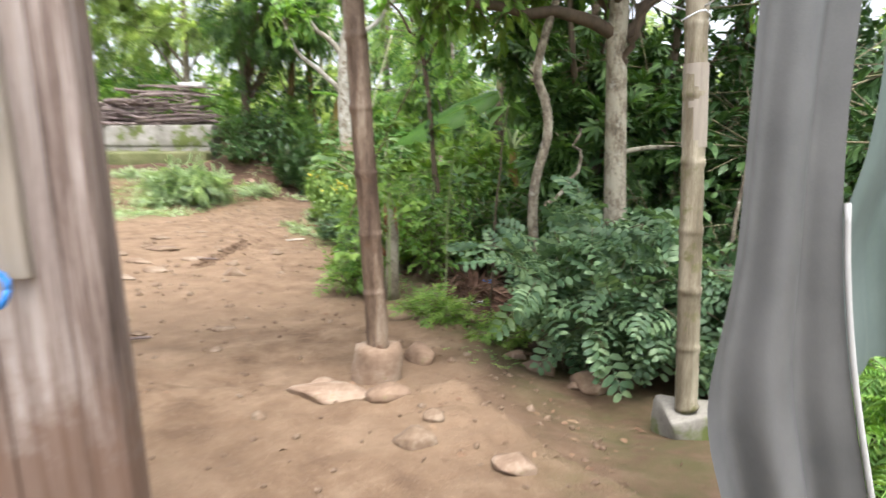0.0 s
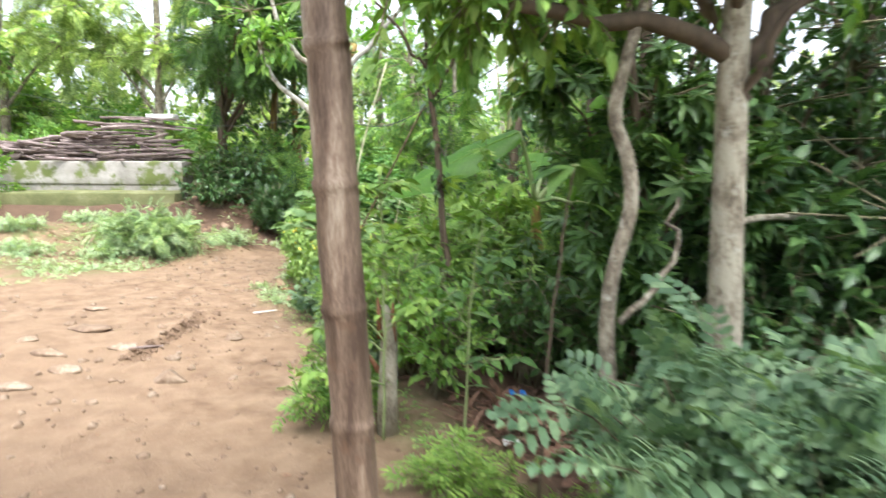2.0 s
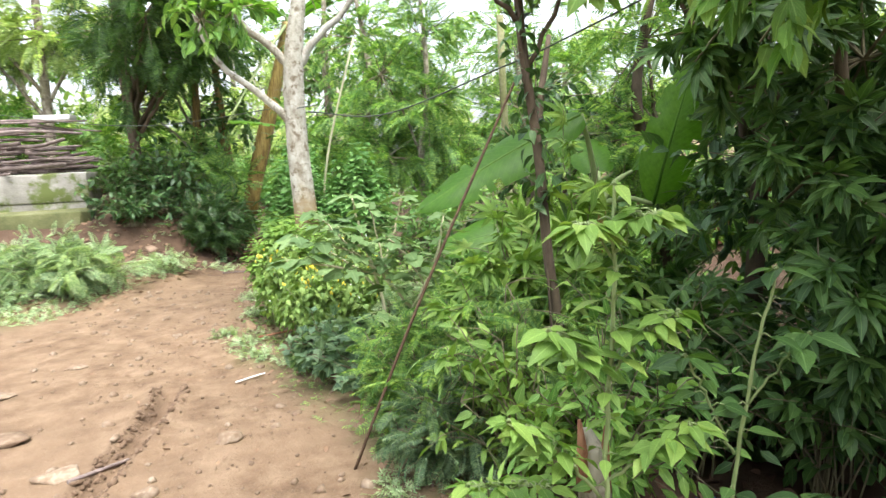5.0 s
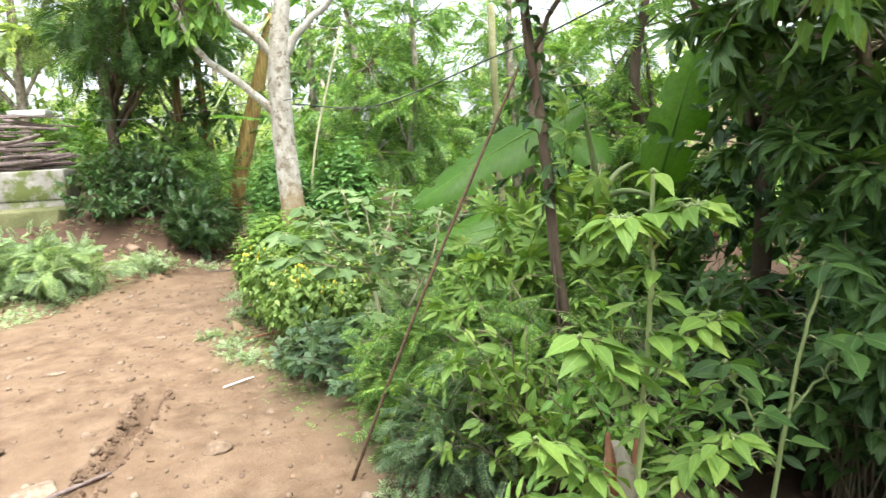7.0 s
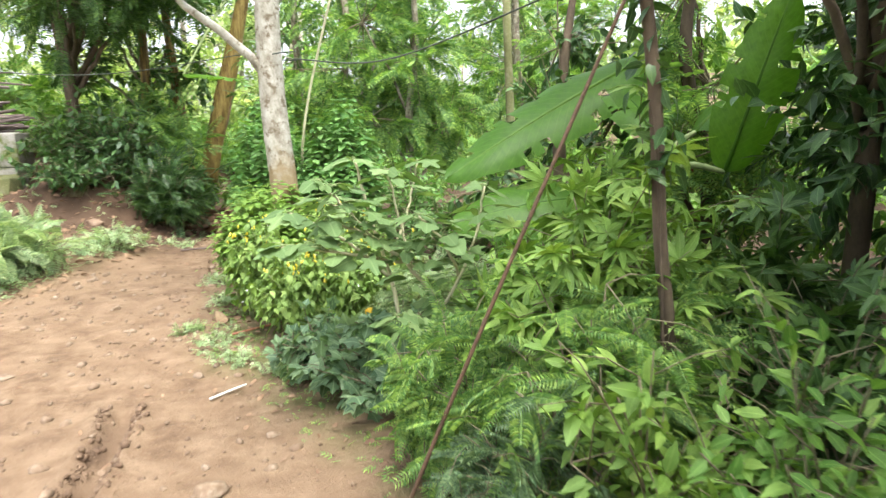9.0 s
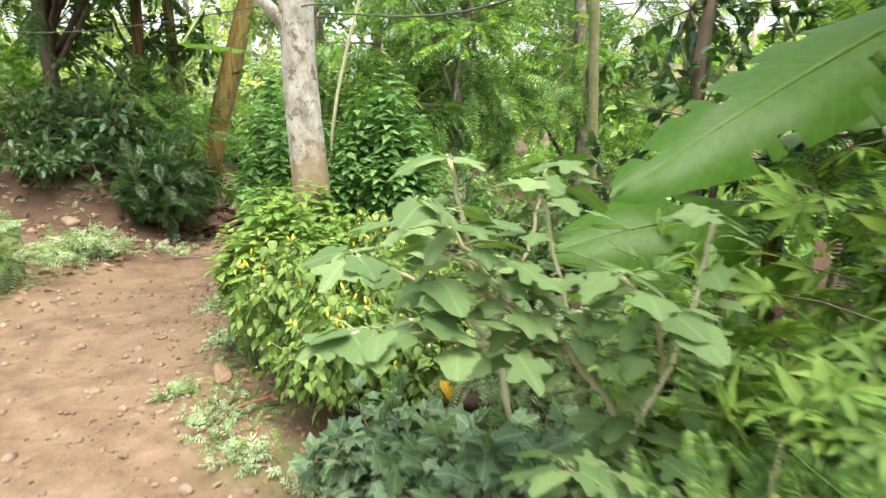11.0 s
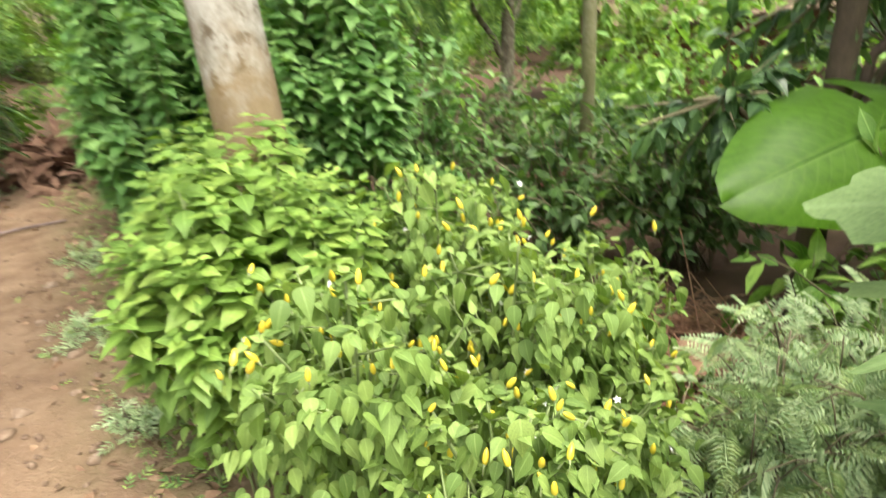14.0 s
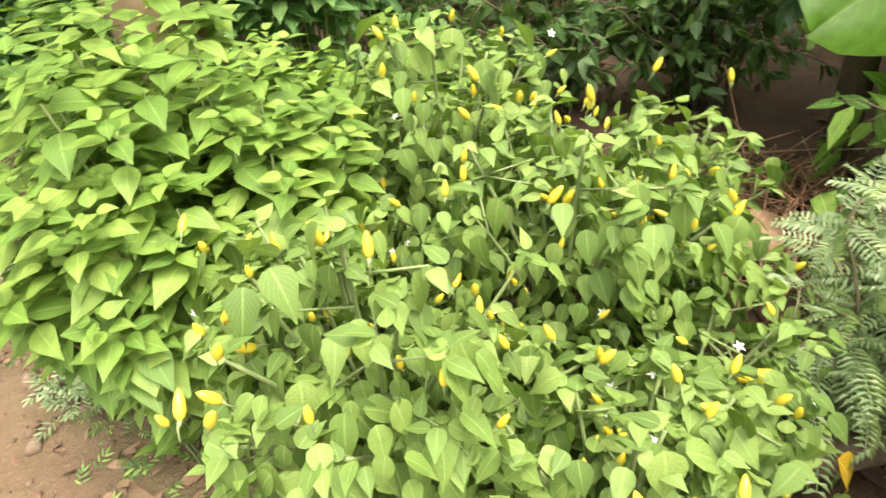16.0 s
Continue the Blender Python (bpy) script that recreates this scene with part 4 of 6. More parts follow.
def verge():
    """Low green growth and dry litter on the sloping left side and along the path."""
    rng = np.random.RandomState(15)
    n = 3600
    y = rng.uniform(8.0, 14.6, n)
    x = left_edge(y) + 0.25 - np.abs(rng.normal(0, 1.3, n))
    keep = (noise_at(x, y, 1.3) > -0.12) & (rng.random(n) > 0.5 * (y > 12.8))
    x, y = x[keep], y[keep]
    p = np.array([(a, b, height(a, b)) for a, b in zip(x, y)])
    solo("ground_cover", leaves_on(SPRIG, p, rng.normal(0, 1, (len(p), 3)) * (1, 1, 0.2) + (0, 0, 0.45), rng, 0.11, 0.2, 0.0, 0.3), LEAF_SILVER, (0, 0, 0), "low pale green weeds covering the yard's sloping edge", "weeds", "", "stuff")
    n = 1500
    y = rng.uniform(3.6, 14.2, n)
    x = path_edge(y) + 0.12 - np.abs(rng.normal(0, 0.22, n))
    keep = noise_at(x, y, 1.8) > -0.05
    x, y = x[keep], y[keep]
    p = np.array([(a, b, height(a, b)) for a, b in zip(x, y)])
    solo("ground_cover", leaves_on(SPRIG, p, rng.normal(0, 1, (len(p), 3)) * (1, 1, 0.2) + (0, 0, 0.3), rng, 0.065, 0.2, 0.0, 0.3), LEAF_FERN, (0, 0, 0), "tiny weeds along the edge of the path", "weeds", "", "stuff")
    n = 1400
    y = rng.uniform(11.0, 15.0, n)
    x = left_edge(y) + 0.5 - rng.random(n) * 3.2
    p = np.array([(a, b, height(a, b) + 0.01) for a, b in zip(x, y)])
    solo("fallen_leaves", leaves_on(OVATE, p, rng.normal(0, 1, (n, 3)) * (1, 1, 0.1), rng, 0.10, 0.1, 0.0, 0.4), DRY_LEAF, (0, 0, 0), "dry brown leaves strewn on the bank", "leaves", "", "stuff")


def noise_at(x, y, s):
    return np.array([noise.noise(Vector((a * s, b * s, 7.0))) for a, b in zip(x, y)])


verge()


def lying(name, a, b, r, material, label, category="stick", lift=0.01, bow=0.02):
    a = np.array((*a, height(*a) + r + lift)) if len(a) == 2 else np.array(a)
    b = np.array((*b, height(*b) + r + lift)) if len(b) == 2 else np.array(b)
    mid = (a + b) / 2 + np.array((bow, bow, 0.0))
    return solo(name, tube(bend([a - a, mid - a, b - a], 9), (r, r * 0.75), 7), material, tuple(a), label, category)


lying("stick", (-1.99, 8.09), (-1.80, 8.27), 0.008, PAINT_WHITE, "short white peeled stick on the path")
lying("stick", (-2.62, 6.72), (-2.45, 7.1), 0.012, DEADWOOD, "dry brown stick lying by the wheel rut")
lying("stick", (-1.95, 9.15), (-1.55, 9.35), 0.010, ROT, "reddish stick at the edge of the chili bushes", lift=0.03)
lying("stick", (-2.9, 13.0), (-2.3, 13.15), 0.012, DEADWOOD, "dry stick across the end of the path")
lying("stick", (-2.15, 3.9), (-1.9, 3.98), 0.012, DEADWOOD, "short dark stick on the yard")
lying("log", (-1.08, 8.88, 0.14), (-0.38, 8.46, 0.12), 0.045, BARK_DARK, "short dark brown log lying among the plants", "log", 0)
solo("yellow_leaf", stamp(HEART, [(0, 0, 0)], [(0.3, -0.55, -0.7)], [(0.2, -0.8, 0.5)], [0.105]), LEAF_YELLOW, (-0.98, 8.74, 0.27), "withered bright yellow leaf over a log", "leaf")
solo("dry_leaf", stamp(TAPER, [(0, 0, 0)], [(0.3, 1.0, 0.3)], [(0.9, 0.1, 0.9)], [0.26]), DRY_LEAF, (-2.1, 9.55, height(-2.1, 9.55) + 0.03), "curled dry brown leaf at the edge of the path", "leaf")
solo("dry_leaf", stamp(TAPER, [(0, 0, 0)], [(1.0, -0.1, 0.1)], [(0.1, -0.6, 0.9)], [0.34]), DRY_LEAF, (-0.45, 9.30, 0.14), "pale dry maize leaf on the straw heap", "leaf")

# the thin rod that leans out of the bushes to the cord
rod = thing("leaning_rod", (-1.178, 6.56, -0.05), "thin dark rusty rod leaning from the earth into the trees", "rod")
part("rod", tube(bend([(0, 0, 0), (0.385, -0.075, 0.90), (0.955, -0.02, 2.02)], 16), (0.009, 0.007), 7), RUST, rod)

cord = thing("cord", (-1.45, 10.40, 2.15), "dark thin cord slung from a pale tree to another", "rope")
part("strand", tube(bend([(0.06, -0.05, -0.02), (0.75, -1.2, -0.16), (1.45, -2.7, 0.02), (1.70, -3.4, 0.10), (2.5, -5.4, 0.45)], 30), (0.006, 0.006), 5), ROPE, cord)
part("strand", tube(bend([(-0.1, 0, 0.05), (-2.0, 1.2, -0.02), (-4.5, 2.8, 0.35), (-8.0, 5.0, 1.0)], 20), (0.004, 0.004), 4), ROPE, cord)
a = np.linspace(0, 6.5, 20)
part("knot", tube(np.stack([0.03 + 0.118 * np.cos(a), 0.03 + 0.118 * np.sin(a), 0.012 * a - 0.03], 1), (0.006, 0.006), 5), ROPE, cord)


# ---- big trees by the path ----
tree("pale_tree", [(-1.49, 10.43, -0.05), (-1.50, 10.43, 0.95), (-1.535, 10.45, 1.8), (-1.51, 10.45, 2.65), (-1.40, 10.5, 3.5), (-1.5, 10.6, 4.6)],
     (0.145, 0.13, 0.118, 0.108, 0.07, 0.045),
     [([(-1.49, 10.45, 2.0), (-1.66, 10.42, 2.12), (-2.0, 10.38, 2.42), (-2.29, 10.36, 2.75), (-2.55, 10.3, 3.4)], 0.05, 0.022),
      ([(-1.50, 10.45, 2.55), (-1.72, 10.42, 2.8), (-2.05, 10.4, 3.12), (-2.4, 10.5, 3.9)], 0.052, 0.025),
      ([(-1.47, 10.45, 2.6), (-1.25, 10.42, 2.88), (-0.92, 10.4, 3.18), (-0.5, 10.3, 3.7)], 0.05, 0.022),
      ([(-1.45, 10.5, 3.2), (-1.2, 10.7, 4.0), (-1.0, 10.8, 4.8)], 0.04, 0.02)],
     [((-2.5, 10.2, 3.5), 0.7), ((-2.9, 10.4, 4.2), 0.8), ((-1.7, 10.4, 4.6), 0.9), ((-0.6, 10.3, 3.9), 0.75), ((-0.2, 10.2, 4.5), 0.8), ((-2.0, 10.0, 3.1), 0.35), ((-1.0, 10.9, 5.1), 0.9), ((-2.3, 9.9, 3.0), 0.35)],
     TAPER, 0.16, LEAF_MID, BARK_WHITE, 21, "pale lichen-covered tree with forked limbs beside the path", 14, 9)

tree("twisted_tree", [(0.66, 4.52, -0.3), (0.665, 4.52, 0.35), (0.64, 4.53, 0.75), (0.66, 4.53, 1.02), (0.74, 4.56, 1.32), (0.72, 4.58, 1.55), (0.66, 4.6, 1.75), (0.74, 4.62, 2.1), (0.9, 4.7, 2.6), (0.85, 4.8, 3.2)],
     (0.045, 0.038, 0.034, 0.033, 0.032, 0.029, 0.025),
     [([(0.70, 4.54, 0.78), (0.86, 4.6, 0.92), (0.98, 4.62, 1.1), (0.95, 4.64, 1.25), (1.0, 4.66, 1.36)], 0.018, 0.008)],
     [((0.8, 4.8, 3.0), 0.7), ((0.4, 4.7, 2.75), 0.55), ((1.2, 4.9, 3.2), 0.7), ((0.15, 5.0, 2.45), 0.5), ((-0.35, 5.1, 2.55), 0.5), ((0.5, 5.2, 2.3), 0.45)], OVATE, 0.13, LEAF_LIME, BARK_GREY, 22, "slender grey tree with a twisted crooked stem", 20, 14)

tree("shade_tree", [(1.30, 4.74, -0.3), (1.29, 4.73, 0.6), (1.27, 4.72, 1.1), (1.25, 4.70, 1.6), (1.24, 4.70, 2.1), (1.3, 4.75, 2.9)],
     (0.095, 0.084, 0.078, 0.074, 0.07, 0.05),
     [([(1.25, 4.70, 2.0), (0.95, 4.65, 2.14), (0.5, 4.6, 2.16), (0.0, 4.6, 2.28), (-0.4, 4.6, 2.5)], 0.055, 0.02),
      ([(1.26, 4.7, 1.95), (1.5, 4.75, 2.25), (2.0, 4.9, 2.5), (2.6, 5.1, 2.9)], 0.05, 0.022),
      ([(1.24, 4.7, 2.05), (1.1, 5.0, 2.5), (0.9, 5.5, 3.0)], 0.045, 0.02),
      ([(1.25, 4.7, 1.75), (1.33, 4.6, 1.98), (1.5, 4.5, 2.3)], 0.03, 0.015),
      # unseen front limbs and their high clumps, added to shade the shrubs below
      ([(1.24, 4.7, 2.2), (1.1, 4.3, 2.6), (0.9, 3.9, 2.9)], 0.035, 0.015),
      ([(1.25, 4.7, 2.3), (1.6, 4.3, 2.7), (1.9, 3.8, 3.0)], 0.035, 0.015)],
     [((0.9, 4.6, 2.55), 0.55), ((0.3, 4.6, 2.45), 0.5), ((-0.3, 4.6, 2.75), 0.55), ((0.0, 4.9, 2.3), 0.4), ((1.6, 4.8, 2.75), 0.6), ((2.3, 5.0, 2.8), 0.65), ((0.9, 5.5, 3.0), 0.7), ((0.3, 5.2, 2.9), 0.7), ((1.4, 5.6, 3.3), 0.8), ((1.3, 4.4, 2.75), 0.5), ((2.1, 4.5, 2.6), 0.4), ((0.9, 3.9, 3.0), 0.6), ((0.4, 4.1, 2.95), 0.55), ((1.2, 4.2, 3.5), 0.8), ((0.3, 4.3, 3.5), 0.7)],
     # limbs take a darker bark so the crown's shade is in their colour
     OVATE, 0.12, LEAF_MID, BARK_GREY, 23, "grey-barked shade tree with a spreading dark crown", 24, 15, shaded_limb_bark=BARK_DARK)

tree("thin_tree", [(0.03, 6.56, -0.05), (-0.03, 6.55, 0.7), (-0.08, 6.54, 1.04), (-0.12, 6.54, 1.6), (-0.19, 6.55, 2.2), (-0.22, 6.6, 3.2)], (0.032, 0.028, 0.026, 0.024, 0.018),
     [([(-0.18, 6.55, 2.0), (0.1, 6.5, 2.5), (0.4, 6.4, 2.9)], 0.014, 0.008), ([(-0.19, 6.55, 2.2), (-0.5, 6.4, 2.6), (-0.8, 6.3, 2.8)], 0.014, 0.008)],
     [((-0.75, 6.3, 2.75), 0.4), ((0.4, 6.4, 2.9), 0.5), ((-0.2, 6.6, 3.1), 0.6), ((0.0, 6.5, 2.45), 0.3)], TAPER, 0.17, LEAF_LIME, BARK_DARK, 24, "thin dark-stemmed tree with a climbing vine", 10, 7)
rng = np.random.RandomState(5)
vine = thing("vine", (-0.08, 6.54, 0.0), "dark leafy vine climbing a thin stem", "vine")
h = rng.uniform(1.3, 3.0, 170)
px = np.interp(h, (1.04, 1.6, 2.2, 3.2), (0.0, -0.04, -0.11, -0.14))
part("foliage", leaves_on(OVATE, np.stack([px + rng.normal(0, 0.045, 170), rng.normal(0, 0.045, 170), h], 1), rng.normal(0, 1, (170, 3)), rng, 0.10, 0.3, 0.4), LEAF_DARK_SHADED, vine, kind="stuff")
part("runner", tube(bend([(0.02, -0.03, 0.2), (-0.03, -0.035, 1.2), (-0.07, 0.0, 1.7), (-0.14, -0.03, 2.4), (-0.14, 0, 3.0)], 24), (0.008, 0.006), 5), BARK_DARK, vine)

# slim trees of the thicket
for i, (x, y, h, r, clumps, mat, leafmat, tpl, leaf, what) in enumerate((
        (1.35, 6.1, 3.6, 0.035, [(0, 0, 2.2, 0.6), (-0.4, -0.2, 1.7, 0.45), (0.5, 0.1, 2.0, 0.55), (0, 0.2, 3.0, 0.7), (-0.7, 0.0, 2.4, 0.5), (-0.3, -0.3, 1.25, 0.35), (0.3, -0.2, 1.1, 0.4), (0.2, -0.4, 1.65, 0.5), (-0.2, -0.5, 0.9, 0.4), (0.6, -0.5, 1.4, 0.5)], BARK_DARK, LEAF_SHADED, PALMATE, 0.17, "slim dark tree with drooping lobed leaves"),
        (2.2, 6.3, 3.8, 0.05, [(0, 0, 2.2, 0.8), (-0.6, -0.4, 1.6, 0.6), (0.5, -0.4, 1.8, 0.7), (0.2, -0.3, 1.1, 0.6), (-0.4, 0.0, 2.9, 0.8), (0.7, 0, 2.8, 0.8)], BARK_DARK, LEAF_DARK_SHADED, OVATE, 0.12, "dense dark-leaved tree at the edge of the thicket"),
        (3.2, 5.6, 4.0, 0.06, [(0, 0, 2.0, 0.9), (-0.7, -0.5, 1.5, 0.7), (0.5, -0.7, 1.6, 0.8), (0, -0.5, 0.9, 0.7), (-0.4, 0, 2.7, 0.6)], BARK_DARK, LEAF_DARK_SHADED, OVATE, 0.12, "dense dark-leaved tree at the edge of the thicket"),
        (3.0, 4.2, 3.6, 0.06, [(0, 0, 2.0, 0.8), (-0.3, -0.5, 1.5, 0.6), (0.3, -0.6, 1.0, 0.7)], BARK_DARK, LEAF_DARK_SHADED, OVATE, 0.12, "dense dark-leaved tree beside the porch"),
        (0.87, 9.6, 3.0, 0.06, [(0, 0, 1.7, 0.7), (-0.5, 0.2, 1.2, 0.45), (0.6, 0.1, 1.3, 0.6), (0.1, 0.3, 2.4, 0.7), (0.6, -0.2, 2.0, 0.6)], BARK_DARK, LEAF_DARK_SHADED, OVATE, 0.13, "dark-trunked tree with glossy leaves behind the straw"),
        (1.9, 9.0, 3.6, 0.06, [(0, 0, 2.0, 0.9), (-0.5, -0.2, 1.4, 0.6), (0.5, -0.1, 1.3, 0.7), (0.0, 0.3, 2.9, 0.9)], BARK_DARK, LEAF_FERN, FROND, 0.32, "feathery light green tree in the thicket"),
        (0.2, 12.6, 4.2, 0.05, [(0, 0, 2.4, 0.8), (-0.6, 0.1, 1.7, 0.6), (0.4, 0.1, 1.6, 0.6), (0.0, 0.3, 3.4, 0.9), (-0.6, 0.3, 2.9, 0.8)], BARK_GREY, LEAF_FERN, FROND, 0.34, "slim feathery tree behind the bushes"),
        (-0.6, 13.8, 4.6, 0.06, [(0, 0, 2.4, 0.9), (-0.5, 0.1, 1.6, 0.7), (0.6, 0.1, 1.8, 0.7), (0.0, 0.3, 3.6, 1.0), (0.8, 0.3, 3.0, 0.9)], BARK_GREY, LEAF_FERN, FROND, 0.36, "slim feathery tree behind the bushes"),
        (1.9, 13.6, 5.0, 0.07, [(0, 0, 2.6, 1.0), (-0.7, 0.1, 2.0, 0.8), (0.6, 0.1, 2.2, 0.9), (0.0, 0.3, 3.8, 1.2), (1.0, 0.3, 3.2, 1.0)], BARK_GREY, LEAF_FERN, FROND, 0.38, "feathery tree behind the bushes"),
        (-1.2, 14.8, 5.0, 0.07, [(0, 0, 2.9, 1.0), (-0.4, 0.1, 2.1, 0.6), (0.6, 0.1, 2.0, 0.8), (0.0, 0.3, 4.0, 1.2)], BARK_GREY, LEAF_SHADED, OVATE_LONG, 0.2, "slim tree with narrow leaves by the end of the path"),
        # these two are added so that high crowns darken the thicket
        (1.7, 7.4, 5.2, 0.06, [(0, 0, 4.0, 1.0), (-0.9, -0.6, 3.5, 0.9), (0.8, -0.7, 3.6, 1.0), (0, -1.2, 3.7, 0.9), (-0.6, 0.5, 4.4, 1.0), (0.9, 0.5, 4.3, 1.0), (-1.3, 0.1, 3.9, 0.8)], BARK_DARK, LEAF_SHADED, OVATE, 0.19, "added tall tree whose crown shades the thicket"),
        (3.4, 6.9, 5.2, 0.07, [(0, 0, 4.0, 1.1), (-0.9, -0.9, 3.5, 1.0), (0.8, -0.7, 3.4, 1.1), (0, -1.5, 3.6, 1.0), (-0.6, 0.5, 4.5, 1.0), (-0.4, -0.4, 2.6, 0.9), (0.9, -0.6, 2.4, 0.9)], BARK_DARK, LEAF_DARK_SHADED, OVATE, 0.17, "added tall tree in dark leaf whose crown shades the thicket"),
        # crown clumps reaching forward are added to keep the bank in shadow
        (-4.6, 15.6, 5.0, 0.085, [(0, 0, 2.9, 0.9), (0.9, 0.1, 2.7, 0.8), (0.3, 0.3, 4.0, 1.0), (1.0, 0.2, 3.8, 1.0), (0.5, -2.3, 4.0, 0.9), (1.5, -1.9, 4.1, 0.9), (1.3, -1.0, 3.5, 0.7), (0.3, -1.2, 2.5, 0.8), (1.2, -0.8, 2.45, 0.8), (0.8, -1.7, 3.0, 0.9), (1.6, -1.2, 2.9, 0.7)], BARK_DARK, LEAF_SHADED, FROND, 0.4, "branching feathery tree beside the firewood"),
        (-3.7, 16.6, 5.0, 0.07, [(0, 0, 3.2, 0.9), (-0.8, 0.1, 3.4, 0.8), (0.7, 0.1, 3.0, 0.7), (0.0, 0.3, 4.4, 1.2), (0.0, -0.5, 1.9, 0.9), (-1.0, -0.4, 2.1, 0.9), (0.9, -0.3, 1.9, 0.8), (-0.4, -0.8, 2.6, 0.8)], BARK_GREY, LEAF_SHADED, OVATE, 0.18, "grey-stemmed tree behind the bank"),
        (-6.8, 17.5, 6.0, 0.09, [(0, 0, 3.0, 1.2), (-1.2, 0.1, 2.9, 1.0), (1.2, 0.1, 3.3, 1.1), (0.0, 0.3, 4.6, 1.5), (-1.6, -0.3, 4.0, 1.2), (1.5, 0, 4.6, 1.2)], BARK_GREY, LEAF_FAR_HAZED, FROND, 0.5, "feathery tree in hazed pale leaf behind the firewood"),
        (-10.5, 17.5, 6.0, 0.1, [(0, 0, 3.2, 1.3), (-1.4, 0.1, 2.9, 1.1), (1.4, 0.1, 3.1, 1.2), (0.0, 0.3, 4.8, 1.6), (-1.6, -0.3, 4.2, 1.3), (1.5, 0, 4.6, 1.3)], BARK_GREY, LEAF_FAR_HAZED, FROND, 0.5, "feathery tree in hazed pale leaf behind the firewood"))):
    rr = np.random.RandomState(300 + i)
    z = height(x, y) - 0.05
    top = (x + rr.normal(0, 0.15), y + 0.1, z + h)
    mids = [(x + rr.normal(0, 0.06), y, z + h * 0.35), (x + rr.normal(0, 0.1), y, z + h * 0.65)]
    limbs = [([(x, y, z + 0.45 * cz + 0.1), (x + 0.5 * cx, y + 0.5 * cy, z + 0.78 * cz), (x + cx, y + cy, z + cz)], r * 0.5, r * 0.18) for cx, cy, cz, cr in clumps if abs(cx) + abs(cy) > 0.25]
    tree("slim_tree", [(x, y, z), *mids, top], (r * 1.15, r, r * 0.85, r * 0.4), limbs, [((x + a, y + b, z + c), d) for a, b, c, d in clumps], tpl, leaf, leafmat, mat, 330 + i, what, 18, 10 if len(tpl[1]) > 30 else 14, 0.3, "thicket trees")

# ---- shrubs ----
bush("feathery_shrub", (1.0, 3.95), (0.75, 0.42, 1.15), 52, FROND_WIDE, 0.21, LEAF_BLUE, 41, "blue-green shrub with soft feather leaves beside the porch", per_stem=14, droop=0.35, thick=0.009, lean=(0, -0.1))
bush("feathery_shrub", (1.95, 3.5), (0.8, 0.55, 0.95), 50, FROND_WIDE, 0.21, LEAF_BLUE, 42, "blue-green shrub with soft feather leaves beside the porch", per_stem=14, droop=0.35, thick=0.009)
bush("feathery_shrub", (1.75, 2.1), (0.35, 0.35, 0.55), 16, FROND, 0.30, LEAF_MID, 43, "low green fern-leaved plant beside the porch", per_stem=6, droop=0.35)
bush("leafy_shrub", (-0.08, 5.75), (0.42, 0.35, 0.9), 30, OVATE, 0.085, LEAF_MID, 44, "small-leaved green shrub under the trees", per_stem=16)
bush("leafy_shrub", (0.55, 6.3), (0.5, 0.4, 1.25), 32, OVATE, 0.10, LEAF_SHADED, 45, "small-leaved green shrub under the trees", per_stem=16)
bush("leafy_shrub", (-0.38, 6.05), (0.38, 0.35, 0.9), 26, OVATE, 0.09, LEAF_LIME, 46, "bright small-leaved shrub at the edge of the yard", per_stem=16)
bush("leafy_shrub", (1.15, 6.0), (0.6, 0.4, 1.4), 28, OVATE, 0.13, LEAF_SHADED, 47, "broad-leaved green shrub under the trees", per_stem=14)
bush("leafy_shrub", (1.9, 5.3), (0.6, 0.4, 1.5), 30, OVATE, 0.11, LEAF_DARK_SHADED, 48, "dark-leaved shrub in the shade", per_stem=18)
bush("leafy_shrub", (2.5, 4.6), (0.6, 0.5, 1.6), 30, OVATE, 0.11, LEAF_DARK_SHADED, 49, "dark-leaved shrub in the shade", per_stem=18)
bush("leafy_shrub", (-0.72, 5.3), (0.32, 0.25, 0.5), 30, SPRIG, 0.14, LEAF_MID, 141, "low green shrub with paired leaves at a stump", per_stem=6)
bush("leafy_shrub", (0.95, 5.3), (0.3, 0.2, 0.35), 14, SPRIG, 0.18, LEAF_SHADED, 143, "low green plant on the leaf mould, leaf colour darkened for shade", per_stem=6)
bush("low_weed", (-0.02, 4.45), (0.3, 0.22, 0.25), 22, SPRIG, 0.12, LEAF_LIME, 50, "low yellowish weed on the edge of the yard", "weed", per_stem=5)
bush("low_weed", (0.4, 4.15), (0.25, 0.2, 0.28), 18, SPRIG, 0.12, LEAF_LIME, 51, "low yellowish weed on the edge of the yard", "weed", per_stem=5)

bush("feathery_bush", (-0.72, 6.95), (0.42, 0.42, 0.75), 52, FROND_FINE, 0.20, LEAF_FERN, 52, "light green bush of fine feather leaves at the path's edge", per_stem=9, droop=0.3)
bush("feathery_bush", (-0.35, 6.55), (0.42, 0.4, 0.95), 52, FROND_FINE, 0.20, LEAF_FERN, 53, "light green bush of fine feather leaves round a rod", per_stem=9, droop=0.3)
bush("feathery_bush", (-0.62, 6.35), (0.34, 0.3, 0.62), 36, FROND_FINE, 0.17, LEAF_BLUE, 183, "low blue-green feather-leaved bush beside the rod", per_stem=8, droop=0.3)
bush("feathery_bush", (0.15, 7.1), (0.5, 0.42, 1.0), 40, FROND, 0.22, LEAF_FERN, 54, "green bush of feather leaves", per_stem=9, droop=0.3)
